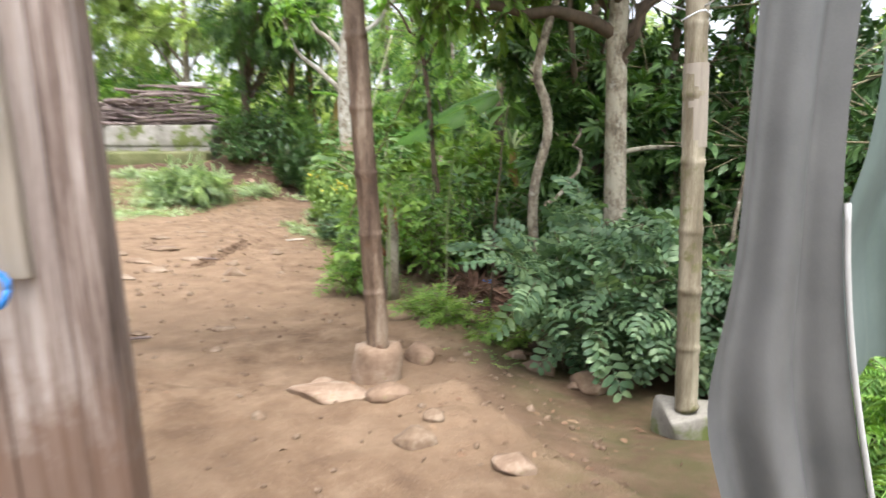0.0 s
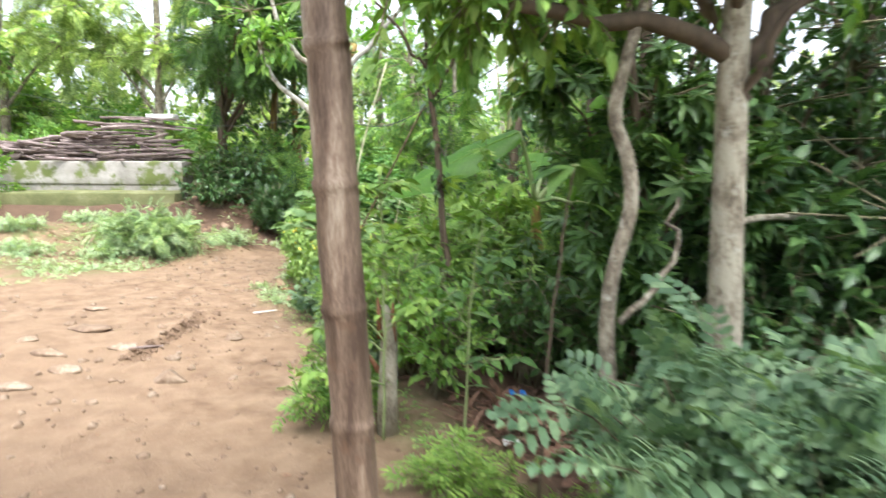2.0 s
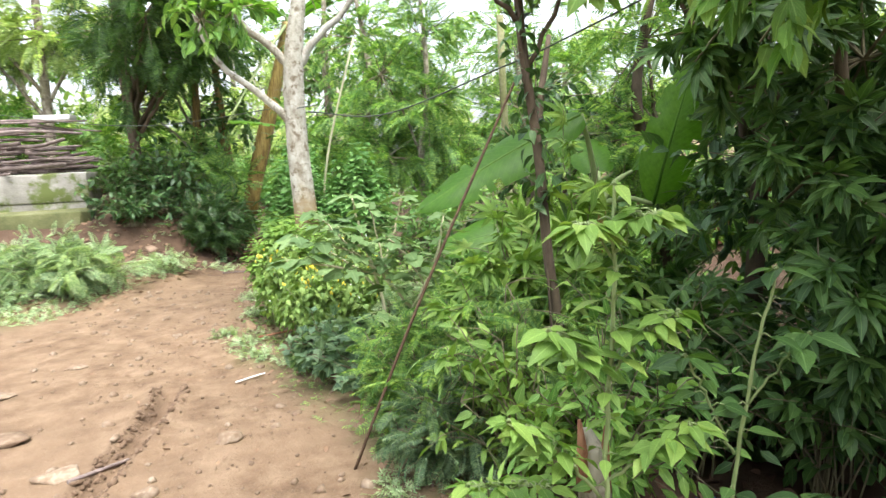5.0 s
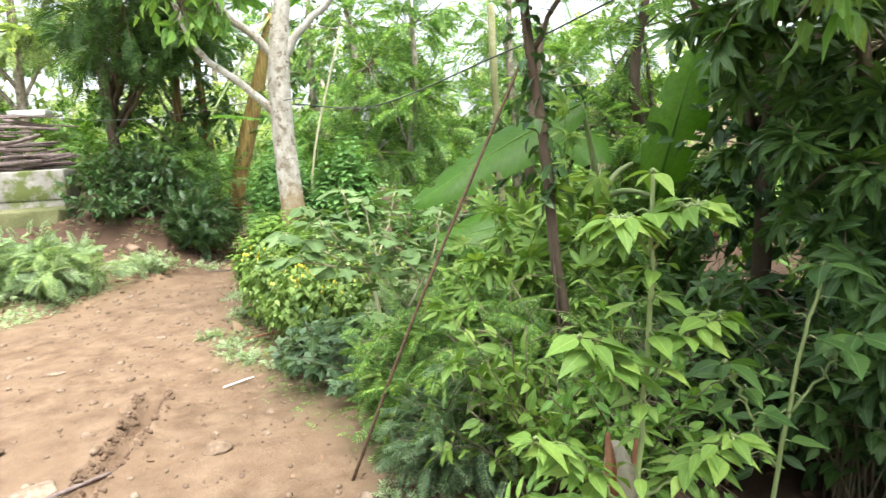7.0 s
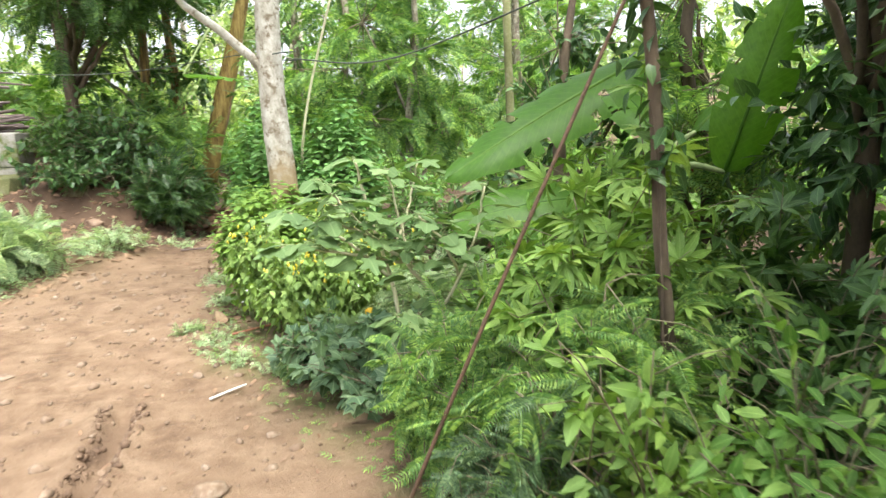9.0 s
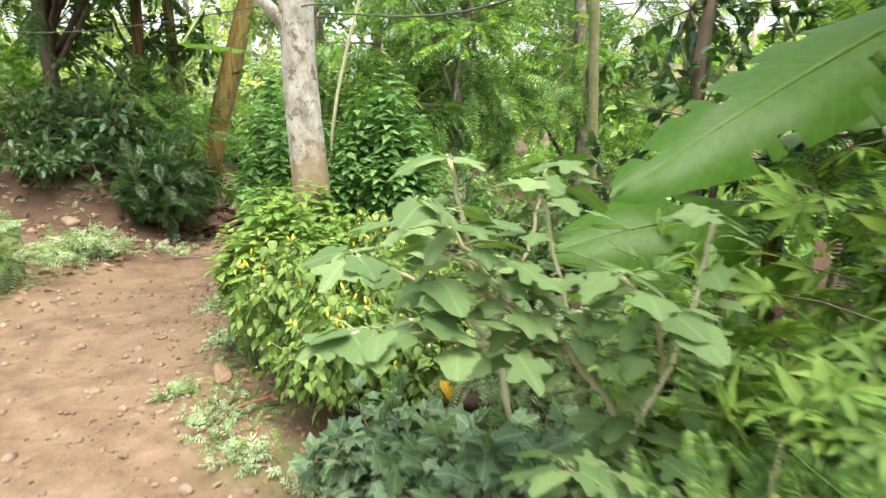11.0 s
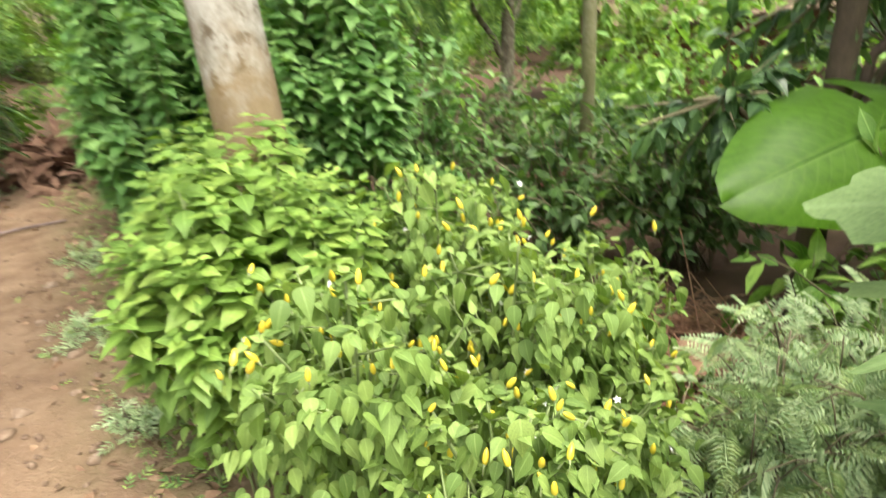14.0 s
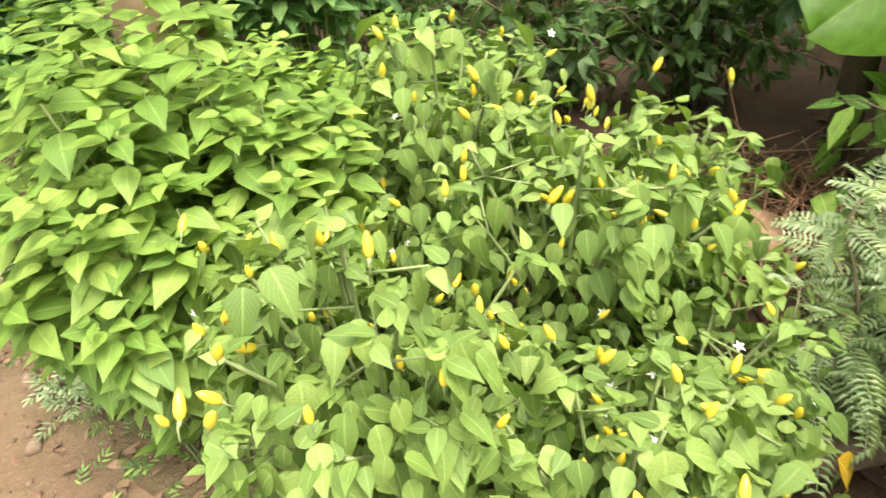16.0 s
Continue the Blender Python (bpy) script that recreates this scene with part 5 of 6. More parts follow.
bush("lobed_shrub", (-0.95, 7.75), (0.45, 0.42, 0.55), 52, LOBED_SMALL, 0.105, LEAF_BLUE, 55, "low bush of blue-green lobed leaves at the path's edge", per_stem=12, droop=0.4)
bush("lobed_shrub", (-1.28, 8.30), (0.35, 0.3, 0.42), 40, LOBED_SMALL, 0.095, LEAF_BLUE, 56, "low bush of blue-green lobed leaves at the path's edge", per_stem=10, droop=0.4)
bush("feathery_bush", (-0.30, 8.65), (0.5, 0.36, 0.66), 34, FROND, 0.16, LEAF_SILVER, 57, "blue-green spreading bush of fine feather leaves", per_stem=7, droop=0.3)
bush("feathery_bush", (-4.65, 11.9), (0.85, 0.55, 0.72), 70, FROND, 0.28, LEAF_SILVER, 58, "pale green feathery shrub at the edge of the yard", per_stem=8, droop=0.3)
tiered_bush("nettle_hedge", (-1.62, 10.35), (0.44, 0.5, 1.24), 80, NETTLE, 0.102, LEAF_LIME, 61, "bright green broad-leaved plants round the pale tree", "hedge", 11, hollow=0.35)
tiered_bush("nettle_hedge", (-1.68, 9.85), (0.45, 0.35, 1.22), 105, NETTLE, 0.092, LEAF_LIME, 62, "bright green broad-leaved plants beside the chili bushes", "hedge", 11)
tiered_bush("nettle_hedge", (-1.62, 11.5), (0.5, 0.6, 1.95), 100, NETTLE, 0.102, LEAF_HEDGE, 63, "leafy green hedge along the path", "hedge", 17)
tiered_bush("nettle_hedge", (-0.95, 11.1), (0.5, 0.5, 2.1), 97, NETTLE, 0.102, LEAF_HEDGE, 64, "tall heap of climbing leaves behind the pale tree", "hedge", 17)
tiered_bush("nettle_hedge", (-1.65, 12.7), (0.5, 0.6, 2.1), 87, NETTLE, 0.113, LEAF_HEDGE, 65, "leafy green hedge along the path", "hedge", 17)
tiered_bush("nettle_hedge", (-1.6, 13.9), (0.5, 0.6, 1.6), 54, NETTLE, 0.121, LEAF_HEDGE, 66, "leafy green hedge at the end of the path", "hedge", 17)
tiered_bush("nettle_hedge", (-0.9, 10.2), (0.4, 0.4, 0.85), 54, NETTLE, 0.093, LEAF_LIME, 67, "green leaves behind the chili bushes", "hedge", 11)
bush("dark_shrub", (0.15, 10.6), (0.6, 0.4, 0.95), 38, OVATE, 0.09, LEAF_SHADED, 68, "dark glossy shrub behind the straw heap", per_stem=18)
bush("dark_shrub", (0.9, 10.3), (0.6, 0.4, 1.2), 38, OVATE, 0.11, LEAF_SHADED, 69, "dark glossy shrub behind the straw heap", per_stem=18)
bush("dark_shrub", (-0.15, 11.7), (0.6, 0.5, 1.3), 36, OVATE, 0.10, LEAF_HEDGE, 70, "dark shrub deep in the thicket", per_stem=16)
bush("dark_shrub", (0.9, 12.3), (0.7, 0.4, 1.1), 34, OVATE, 0.10, LEAF_SHADED, 71, "green shrub before the low roof", per_stem=16)
bush("dark_shrub", (1.9, 10.9), (0.7, 0.5, 1.0), 34, OVATE, 0.12, LEAF_MID, 72, "green shrub before the low roof", per_stem=16)
bush("dark_shrub", (2.1, 12.4), (0.7, 0.4, 1.0), 34, FROND, 0.3, LEAF_FERN, 171, "feathery shrub before the low roof", per_stem=10)
bush("dark_shrub", (3.1, 11.9), (0.8, 0.5, 1.2), 34, OVATE, 0.13, LEAF_MID, 172, "green shrub before the low roof", per_stem=14)
bush("dark_shrub", (1.35, 11.75), (0.5, 0.4, 0.9), 30, OVATE, 0.11, LEAF_DARK_SHADED, 173, "dark shrub before the low brick wall", per_stem=16)
bush("dark_shrub", (2.9, 12.8), (0.8, 0.5, 1.5), 40, OVATE, 0.12, LEAF_MID, 182, "green shrub before the low roof", per_stem=14)
bush("leafy_shrub", (0.4, 8.9), (0.5, 0.5, 1.0), 26, OVATE, 0.14, LEAF_MID, 73, "green shrub round the banana plant", per_stem=12)
bush("leafy_shrub", (1.0, 7.3), (0.7, 0.5, 1.25), 34, PALMATE, 0.2, LEAF_SHADED, 74, "lobed-leaved green shrub in the thicket", per_stem=8)
bush("leafy_shrub", (0.9, 6.6), (0.5, 0.4, 1.0), 22, PALMATE, 0.18, LEAF_SHADED, 75, "lobed-leaved green shrub in the thicket", per_stem=8)
bush("lobed_shrub", (-0.15, 6.95), (0.45, 0.38, 1.35), 30, PALMATE, 0.16, LEAF_LIME, 176, "yellow-green shrub with deeply lobed leaves", per_stem=9)
bush("lobed_shrub", (0.45, 7.55), (0.55, 0.4, 1.8), 36, PALMATE, 0.17, LEAF_LIME, 177, "yellow-green shrub with deeply lobed leaves", per_stem=9)
bush("leafy_shrub", (0.05, 8.15), (0.45, 0.4, 1.05), 28, OVATE, 0.11, LEAF_MID, 178, "green shrub under the banana leaf", per_stem=14)
bush("feathery_bush", (-0.58, 8.84), (0.32, 0.24, 0.6), 26, FROND, 0.15, LEAF_SILVER, 179, "pale feathery plant beside the chili bushes", per_stem=7, droop=0.3)
bush("lobed_shrub", (-0.22, 7.55), (0.38, 0.35, 0.95), 20, PALMATE, 0.18, LEAF_LIME, 76, "yellow-green shrub with deeply lobed leaves", per_stem=8)

# left side: dark and light shrubs before the bank
bush("bank_shrub", (-3.15, 14.1), (0.65, 0.5, 1.15), 44, FROND, 0.26, LEAF_DARK_SHADED, 81, "dark blue-green feathery shrub on the bank", per_stem=9)
bush("bank_shrub", (-3.9, 14.5), (0.65, 0.5, 1.25), 44, OVATE, 0.14, LEAF_DARK_SHADED, 82, "dark green shrub on the bank", per_stem=12)
bush("bank_shrub", (-4.6, 14.8), (0.55, 0.5, 1.2), 36, OVATE, 0.14, LEAF_SHADED, 83, "green shrub beside the firewood", per_stem=12)
# added dark shrub that stands in for the shadow on the slope
bush("bank_shrub", (-4.35, 14.05), (0.7, 0.4, 0.75), 44, OVATE, 0.12, LEAF_DARK_SHADED, 181, "low shrub over the bank's edge, added in dark leaf for its shade", per_stem=12)
bush("bank_shrub", (-3.6, 15.3), (0.8, 0.6, 1.6), 36, FROND, 0.36, LEAF_FERN, 84, "feathery green shrub above the bank", per_stem=9)
for i, (x, y) in enumerate(((-5.2, 11.6), (-6.2, 11.0), (-5.6, 12.6), (-7.0, 12.2), (-6.4, 13.4), (-3.6, 12.6), (-4.4, 12.0), (-7.6, 10.4))):
    bush("low_weed", (x, y), (0.5, 0.4, 0.22 + 0.04 * (i % 3)), 26, SPRIG, 0.13, LEAF_SILVER, 90 + i, "low pale green weeds on the sloping edge of the yard", "weed", per_stem=5, group="yard weeds")
for i, (x, y, r) in enumerate(((-2.31, 9.51, 0.13), (-2.05, 9.15, 0.2), (-1.9, 8.8, 0.16), (-2.12, 10.3, 0.14), (-2.25, 11.2, 0.2), (-2.2, 12.2, 0.2), (-1.65, 8.45, 0.16), (-0.95, 6.3, 0.16), (-2.95, 13.4, 0.2))):
    bush("low_weed", (x, y), (r, 1.3 * r, 0.08), 12, SPRIG, 0.075, LEAF_SILVER, 110 + i, "small flat weed growing on the path's edge", "weed", per_stem=4, group="path weeds")


# ---- plants with large leaves, leaf by leaf ----
def leaf_meshes(name, tpl_list, material):
    return [mesh_of(name, t, material) for t in tpl_list]


def set_leaf(name, mesh, parent, at, along, up, size):
    y = Vector(along).normalized()
    x = y.cross(Vector(up)).normalized()
    z = x.cross(y)
    ob = new(name, mesh)
    ob.parent = parent
    ob.matrix_basis = Matrix.Translation(at) @ Matrix((x, y, z)).transposed().to_4x4() @ Matrix.Diagonal((size, size, size, 1))
    return ob


WIDE_LEAF = blade((0.05, 0.18, 0.38, 0.6, 0.82), (0.17, 0.28, 0.31, 0.22, 0.09), 0.16, 0.3)


def chili_bush(at, rx, ry, h, seed, leaves, fruits, label):
    rng = np.random.RandomState(seed)
    z0 = height(*at) - 0.02
    root = thing("chili_bush", (*at, z0), label, "chili bush", "chili bushes")
    wood, inner = [tube(bend([(0, 0, 0), (0.01, 0.0, 0.14), (0.0, 0.01, 0.28)], 6), (0.013, 0.010), 7)], []
    big, small, tips = [], [], []
    for i in range(26):
        a, rr = rng.uniform(0, 6.283), math.sqrt(rng.random())
        tip = np.array((rx * rr * math.cos(a), ry * rr * math.sin(a), h * (1 - 0.42 * rr ** 2.2) * rng.uniform(0.86, 1.0)))
        line = bend([(0, 0, 0.2), tip * (0.45, 0.45, 0.62) + (0, 0, 0.06), tip], 9)
        wood.append(tube(line, (0.006, 0.003), 5))
        tips.append(tip)
        for j in range(3):
            w = np.array((rng.normal(0, 0.06), rng.normal(0, 0.06), rng.uniform(0.0, 0.05)))
            q = line[rng.randint(4, 8)]
            wood.append(tube([q, q + w * 0.6, q + w], (0.003, 0.002), 4))
            tips.append(q + w)
    tips = np.array(tips)
    kinds = leaf_meshes("chili_leaf", (HEART, WIDE_LEAF, blade((0.06, 0.2, 0.4, 0.62, 0.82), (0.17, 0.29, 0.31, 0.21, 0.09), 0.12, 0.6, 0.05)), LEAF_CHILI)
    def hang(c):
        """Ways and faces of leaves that hang outward from the places."""
        k = len(c)
        az = np.arctan2(c[:, 1] / ry, c[:, 0] / rx) + rng.normal(0, 0.85, k)
        out = np.stack([np.cos(az), np.sin(az), np.zeros(k)], 1)
        dip = rng.uniform(0.15, 1.15, (k, 1))
        return out * 0.6 - UP * dip + rng.normal(0, 0.16, (k, 3)), UP * 0.75 + out * 0.75 + rng.normal(0, 0.16, (k, 3))

    c = tips[rng.randint(0, len(tips), leaves)] + rng.normal(0, 0.03, (leaves, 3)) + UP * rng.uniform(-0.05, 0.01, (leaves, 1))
    way, face = hang(c)
    for i in range(leaves):
        set_leaf("leaf", kinds[rng.randint(3)], root, c[i], way[i], face[i], rng.uniform(0.04, 0.084))
    n = 1050
    c = tips[rng.randint(0, len(tips), n)] * rng.uniform(0.6, 1.0, (n, 1)) + rng.normal(0, 0.045, (n, 3)) - (0, 0, 0.05)
    c[:, 2] = np.maximum(c[:, 2], 0.06)
    way, face = hang(c)
    inner.append(stamp(WIDE_LEAF, c, way, face, rng.uniform(0.038, 0.068, n)))
    k = np.repeat(tips, 5, axis=0) + rng.normal(0, 0.01, (5 * len(tips), 3))
    inner.append(leaves_on(WIDE_LEAF, k, rng.normal(0, 1, k.shape) * (1, 1, 0.3) + (0, 0, 0.1), rng, 0.045, 0.15, 0.1, 0.25))
    part("stem", wood, GREEN_STEM, root)
    part("foliage", inner, LEAF_CHILI, root, kind="stuff")
    pod = mesh_of("chili_pepper", tube([(0, 0, 0), (0, 0, 0.004), (0, 0, 0.012), (0.0005, 0, 0.026), (0.001, 0, 0.036), (0.0015, 0, 0.041)], (0.004, 0.007, 0.009, 0.0078, 0.0045, 0.0008), 9), PEPPER)
    calyx = mesh_of("stalk", [tube([(0, 0, -0.028), (0.003, 0, -0.012), (0, 0, 0.0)], (0.0013, 0.0015, 0.0045), 6)], GREEN_STEM)
    for i in range(fruits):
        c = tips[rng.randint(len(tips))] + rng.normal(0, 0.03, 3) + (0, 0, 0.042)
        if c[2] < 0.45 * h:
            continue
        ob = new("chili_pepper", pod)
        ob.parent = root
        s = rng.uniform(0.62, 0.92)
        ob.matrix_basis = Matrix.Translation(c) @ Euler((rng.normal(0, 0.35), rng.normal(0, 0.35), rng.uniform(0, 6))).to_matrix().to_4x4() @ Matrix.Diagonal((s, s, s, 1))
        st = new("stalk", calyx)
        st.parent = ob
    petal = blade((0.35, 0.7), (0.22, 0.17), 0.1, 0.1)
    star = mesh_of("flower", joined([turned(petal, radians(72 * k), 0.011) for k in range(5)]), PETAL)
    for i in range(fruits // 3):
        c = tips[rng.randint(len(tips))] + rng.normal(0, 0.035, 3) + (0, 0, 0.02)
        ob = new("flower", star)
        ob.parent = root
        ob.matrix_basis = Matrix.Translation(c) @ Euler((rng.normal(0, 0.6), rng.normal(0, 0.6), rng.uniform(0, 6))).to_matrix().to_4x4()
    return root


chili_bush((-1.62, 9.25), 0.42, 0.40, 0.92, 201, 280, 46, "chili bush with heart-shaped leaves and upright yellow peppers")
chili_bush((-1.15, 9.28), 0.40, 0.40, 0.88, 202, 280, 42, "chili bush with heart-shaped leaves and upright yellow peppers")
chili_bush((-1.45, 8.88), 0.36, 0.27, 0.72, 203, 260, 32, "lower chili bush with yellow peppers at the path's edge")
chili_bush((-1.12, 8.98), 0.28, 0.26, 0.62, 204, 220, 26, "lower chili bush with yellow peppers beside a log")
chili_bush((-1.12, 9.72), 0.42, 0.34, 0.98, 206, 240, 36, "tall chili bush with yellow peppers beside the pale tree")
chili_bush((-0.72, 9.35), 0.32, 0.30, 0.72, 205, 160, 20, "small chili bush leaning over the straw heap")


def large_leaf_plant(name, stems, leaf_list, material, stem_mat, label, category, petioles=True, sizes=(0.16, 0.26), seed=1, per=6, droop=0.35, last=0.45, reach=(0.05, 0.11)):
    """Stems as lines in world places with two radii; leaves set along their upper ends on short stalks."""
    rng = np.random.RandomState(seed)
    base = np.array(stems[0][0][0], float)
    root = thing(name, tuple(base), label, category)
    kinds = leaf_meshes("leaf", leaf_list, material)
    for pts, r0, r1 in stems:
        line = bend(np.array(pts) - base, 16, 0.004, rng)
        part("stem", tube(line, (r0, r1), 8), stem_mat, root)
        for k in range(per):
            s = 1 - last * max(0, k - 4) / max(1, per - 4)
            i = min(int(s * 15), 15)
            a = 2.4 * k + rng.uniform(0, 0.8)
            w = np.array((math.cos(a), math.sin(a), rng.uniform(0.0, 0.5)))
            q = line[i] + w * rng.uniform(*reach) * (0.25 if k < 5 else 1.0)
            if petioles:
                part("stalk", tube([line[i], (line[i] + q) / 2 + (0, 0, 0.01), q], (0.0028, 0.002), 5), GREEN_STEM, root)
            set_leaf("leaf", kinds[rng.randint(len(kinds))], root, q, w * (1, 1, 0.3) + (0, 0, -droop * rng.random()), UP + w * 0.5 + rng.normal(0, 0.32, 3), rng.uniform(*sizes))
    return root


LOBED_B = lobed(3, 0.30, 26, 0.35)
SUN_LEAVES = [LOBED, LOBED_B, lobed(5, 0.3, 30, 0.15)]
large_leaf_plant("wild_sunflower", [
    ([(-0.72, 7.52, -0.05), (-0.715, 7.52, 0.4), (-0.71, 7.52, 0.60)], 0.016, 0.014),
    ([(-0.71, 7.52, 0.60), (-0.9, 7.55, 0.84), (-1.1, 7.56, 1.0), (-1.28, 7.52, 1.08)], 0.011, 0.006),
    ([(-0.9, 7.55, 0.84), (-1.12, 7.5, 0.90), (-1.36, 7.48, 0.96), (-1.5, 7.46, 0.98)], 0.009, 0.005),
    ([(-0.71, 7.52, 0.60), (-0.6, 7.52, 0.78), (-0.5, 7.55, 1.0), (-0.46, 7.56, 1.2)], 0.010, 0.006),
    ([(-1.0, 7.57, 0.92), (-1.15, 7.55, 1.10), (-1.30, 7.48, 1.28)], 0.008, 0.005),
    ([(-0.85, 7.54, 0.78), (-0.90, 7.62, 1.05), (-0.95, 7.66, 1.30)], 0.008, 0.005),
    ([(-0.72, 7.52, 0.45), (-0.86, 7.42, 0.52), (-0.98, 7.35, 0.62)], 0.007, 0.004),
    ([(-0.62, 7.52, 0.75), (-0.72, 7.4, 0.95), (-0.85, 7.36, 1.10)], 0.008, 0.005)],
    SUN_LEAVES, LEAF_PALE, PALE_STEM, "tall wild sunflower plant with pale lobed leaves and a forked stem", "plant", True, (0.065, 0.13), 401, 32, 0.5, 0.92)
large_leaf_plant("wild_sunflower", [
    ([(-0.80, 8.22, -0.05), (-0.86, 8.22, 0.5), (-0.98, 8.26, 1.0), (-1.05, 8.30, 1.33)], 0.015, 0.008),
    ([(-0.88, 8.22, 0.6), (-1.1, 8.05, 0.85), (-1.32, 7.86, 1.02), (-1.45, 7.78, 1.10)], 0.010, 0.006),
    ([(-0.88, 8.22, 0.7), (-0.75, 8.25, 1.0), (-0.66, 8.3, 1.3)], 0.009, 0.005),
    ([(-0.95, 8.25, 0.9), (-1.15, 8.2, 1.05), (-1.28, 8.12, 1.12)], 0.008, 0.005)],
    SUN_LEAVES, LEAF_PALE, PALE_STEM, "wild sunflower plant with very broad pale leaves and buds", "plant", True, (0.10, 0.175), 402, 14, 0.35, 0.7)

# leafy stump and young saplings by the yard's edge
stump = thing("tree_stump", (-0.42, 5.16, -0.05), "split red-brown tree stump with new shoots", "stump")
part("stump", tube([(0, 0, 0), (0.0, 0, 0.3), (0.01, 0.0, 0.58), (0.0, 0.0, 0.70), (-0.02, 0, 0.78)], (0.065, 0.055, 0.052, 0.05, 0.02), 10), BARK_GREY, stump)
part("broken_top", [tube([(-0.03, -0.02, 0.6), (-0.05, -0.03, 0.83)], (0.03, 0.006), 6), tube([(0.03, -0.02, 0.58), (0.035, -0.03, 0.80)], (0.025, 0.006), 6), tube([(-0.05, 0.0, 0.4), (-0.10, -0.03, 0.5)], (0.02, 0.008), 6)], ROT, stump, "splintered red wood")
large_leaf_plant("sapling", [([(-0.44, 5.08, -0.05), (-0.43, 5.04, 0.6), (-0.43, 4.98, 1.1), (-0.44, 4.93, 1.5)], 0.009, 0.005),
                             ([(-0.43, 5.06, 0.55), (-0.58, 5.0, 0.75), (-0.74, 4.95, 0.88)], 0.006, 0.003),
                             ([(-0.43, 5.05, 0.5), (-0.6, 5.12, 0.58), (-0.82, 5.15, 0.60)], 0.006, 0.003),
                             ([(-0.43, 5.06, 0.6), (-0.3, 5.0, 0.72), (-0.2, 4.97, 0.8)], 0.006, 0.003),
                             ([(-0.43, 5.06, 0.3), (-0.62, 5.0, 0.38), (-0.85, 4.97, 0.40)], 0.006, 0.003),
                             ([(-0.43, 5.02, 0.85), (-0.52, 4.98, 1.02), (-0.62, 4.95, 1.12)], 0.004, 0.003),
                             ([(-0.43, 5.0, 0.95), (-0.34, 4.97, 1.08), (-0.25, 4.95, 1.14)], 0.004, 0.003),
                             ([(-0.435, 4.95, 1.3), (-0.50, 4.92, 1.38), (-0.56, 4.90, 1.40)], 0.004, 0.003),
                             ([(-0.435, 4.95, 1.32), (-0.38, 4.92, 1.40), (-0.32, 4.91, 1.42)], 0.004, 0.003)],
                 [NETTLE, TAPER], LEAF_LIME, GREEN_STEM, "young sapling with yellow-green leaves growing at a stump", "sapling", True, (0.05, 0.105), 403, 36, 0.45, 0.62, (0.015, 0.04))
large_leaf_plant("sapling", [([(0.02, 5.12, -0.1), (0.03, 5.1, 0.5), (0.06, 5.05, 0.95), (0.10, 5.02, 1.22)], 0.008, 0.004),
                             ([(0.03, 5.1, 0.62), (-0.08, 5.06, 0.82), (-0.18, 5.03, 0.98)], 0.005, 0.003),
                             ([(0.03, 5.1, 0.35), (0.15, 5.04, 0.45), (0.3, 5.0, 0.47)], 0.005, 0.003),
                             ([(0.05, 5.06, 0.8), (0.14, 5.02, 0.95), (0.2, 5.0, 1.02)], 0.004, 0.003)],
                 [NETTLE, TAPER], LEAF_SHADED, GREEN_STEM, "slender sapling with paired green leaves", "sapling", True, (0.07, 0.135), 404, 15, 0.3, 0.9, (0.02, 0.045))
large_leaf_plant("sapling", [([(0.34, 4.5, -0.2), (0.36, 4.47, 0.6), (0.4, 4.42, 1.2), (0.44, 4.4, 1.5)], 0.007, 0.004)],
                 [HEART, OVATE], LEAF_SHADED, BARK_DARK, "sapling with large heart-shaped drooping leaves", "sapling", True, (0.14, 0.22), 405, 6, 0.6, 0.35)


def banana_leaf_template(length, width, sag, seed, lift=0.25, tears=9):
    """A long blade with a stout rib, arching over, its edges torn here and there."""
    rng = np.random.RandomState(seed)
    n = 26
    cut = set(rng.choice(np.arange(5, n - 3), tears, replace=False))
    out = []
    ys = np.linspace(0, 1, n)
    spine = np.array([(0, length * s * (1 - 0.12 * sag * s), length * (lift * s - sag * s * s)) for s in ys])
    def w(s):
        return 0.5 * width * (max(0.0, math.sin(math.pi * min(1.0, 0.04 + 0.96 * s) ** 0.85)) ** 0.6) * (1 if s < 0.98 else 0.3)
    for side in (-1, 1):
        v, uv, f = [], [], []
        for i, s in enumerate(ys):
            ww = w(s) * (0.93 if i in cut and side == rng.choice((-1, 1)) else 1.0)
            for k, q in enumerate((0.0, 0.35, 0.7, 1.0)):
                z = 0.28 * q * ww - 0.55 * q * q * ww + 0.012 * math.sin(19 * s + 2 * side) * q
                v.append(spine[i] + (side * q * ww, 0.03 * q, z))
                uv.append((0.5 + 0.5 * side * q, s * 3))
        for i in range(n - 1):
            for k in range(3):
                if i in cut and k >= (1 if i % 3 == 0 else 2) and side == (1 if i % 2 else -1):
                    continue
                a = i * 4 + k
                f += [(a, a + 1, a + 5), (a, a + 5, a + 4)] if side > 0 else [(a, a + 5, a + 1), (a, a + 4, a + 5)]
        out.append((np.array(v), np.array(f), np.array(uv)))
    out.append(tube(spine - (0, 0, 0.004), (0.016, 0.010, 0.003), 6))
    return joined(out)


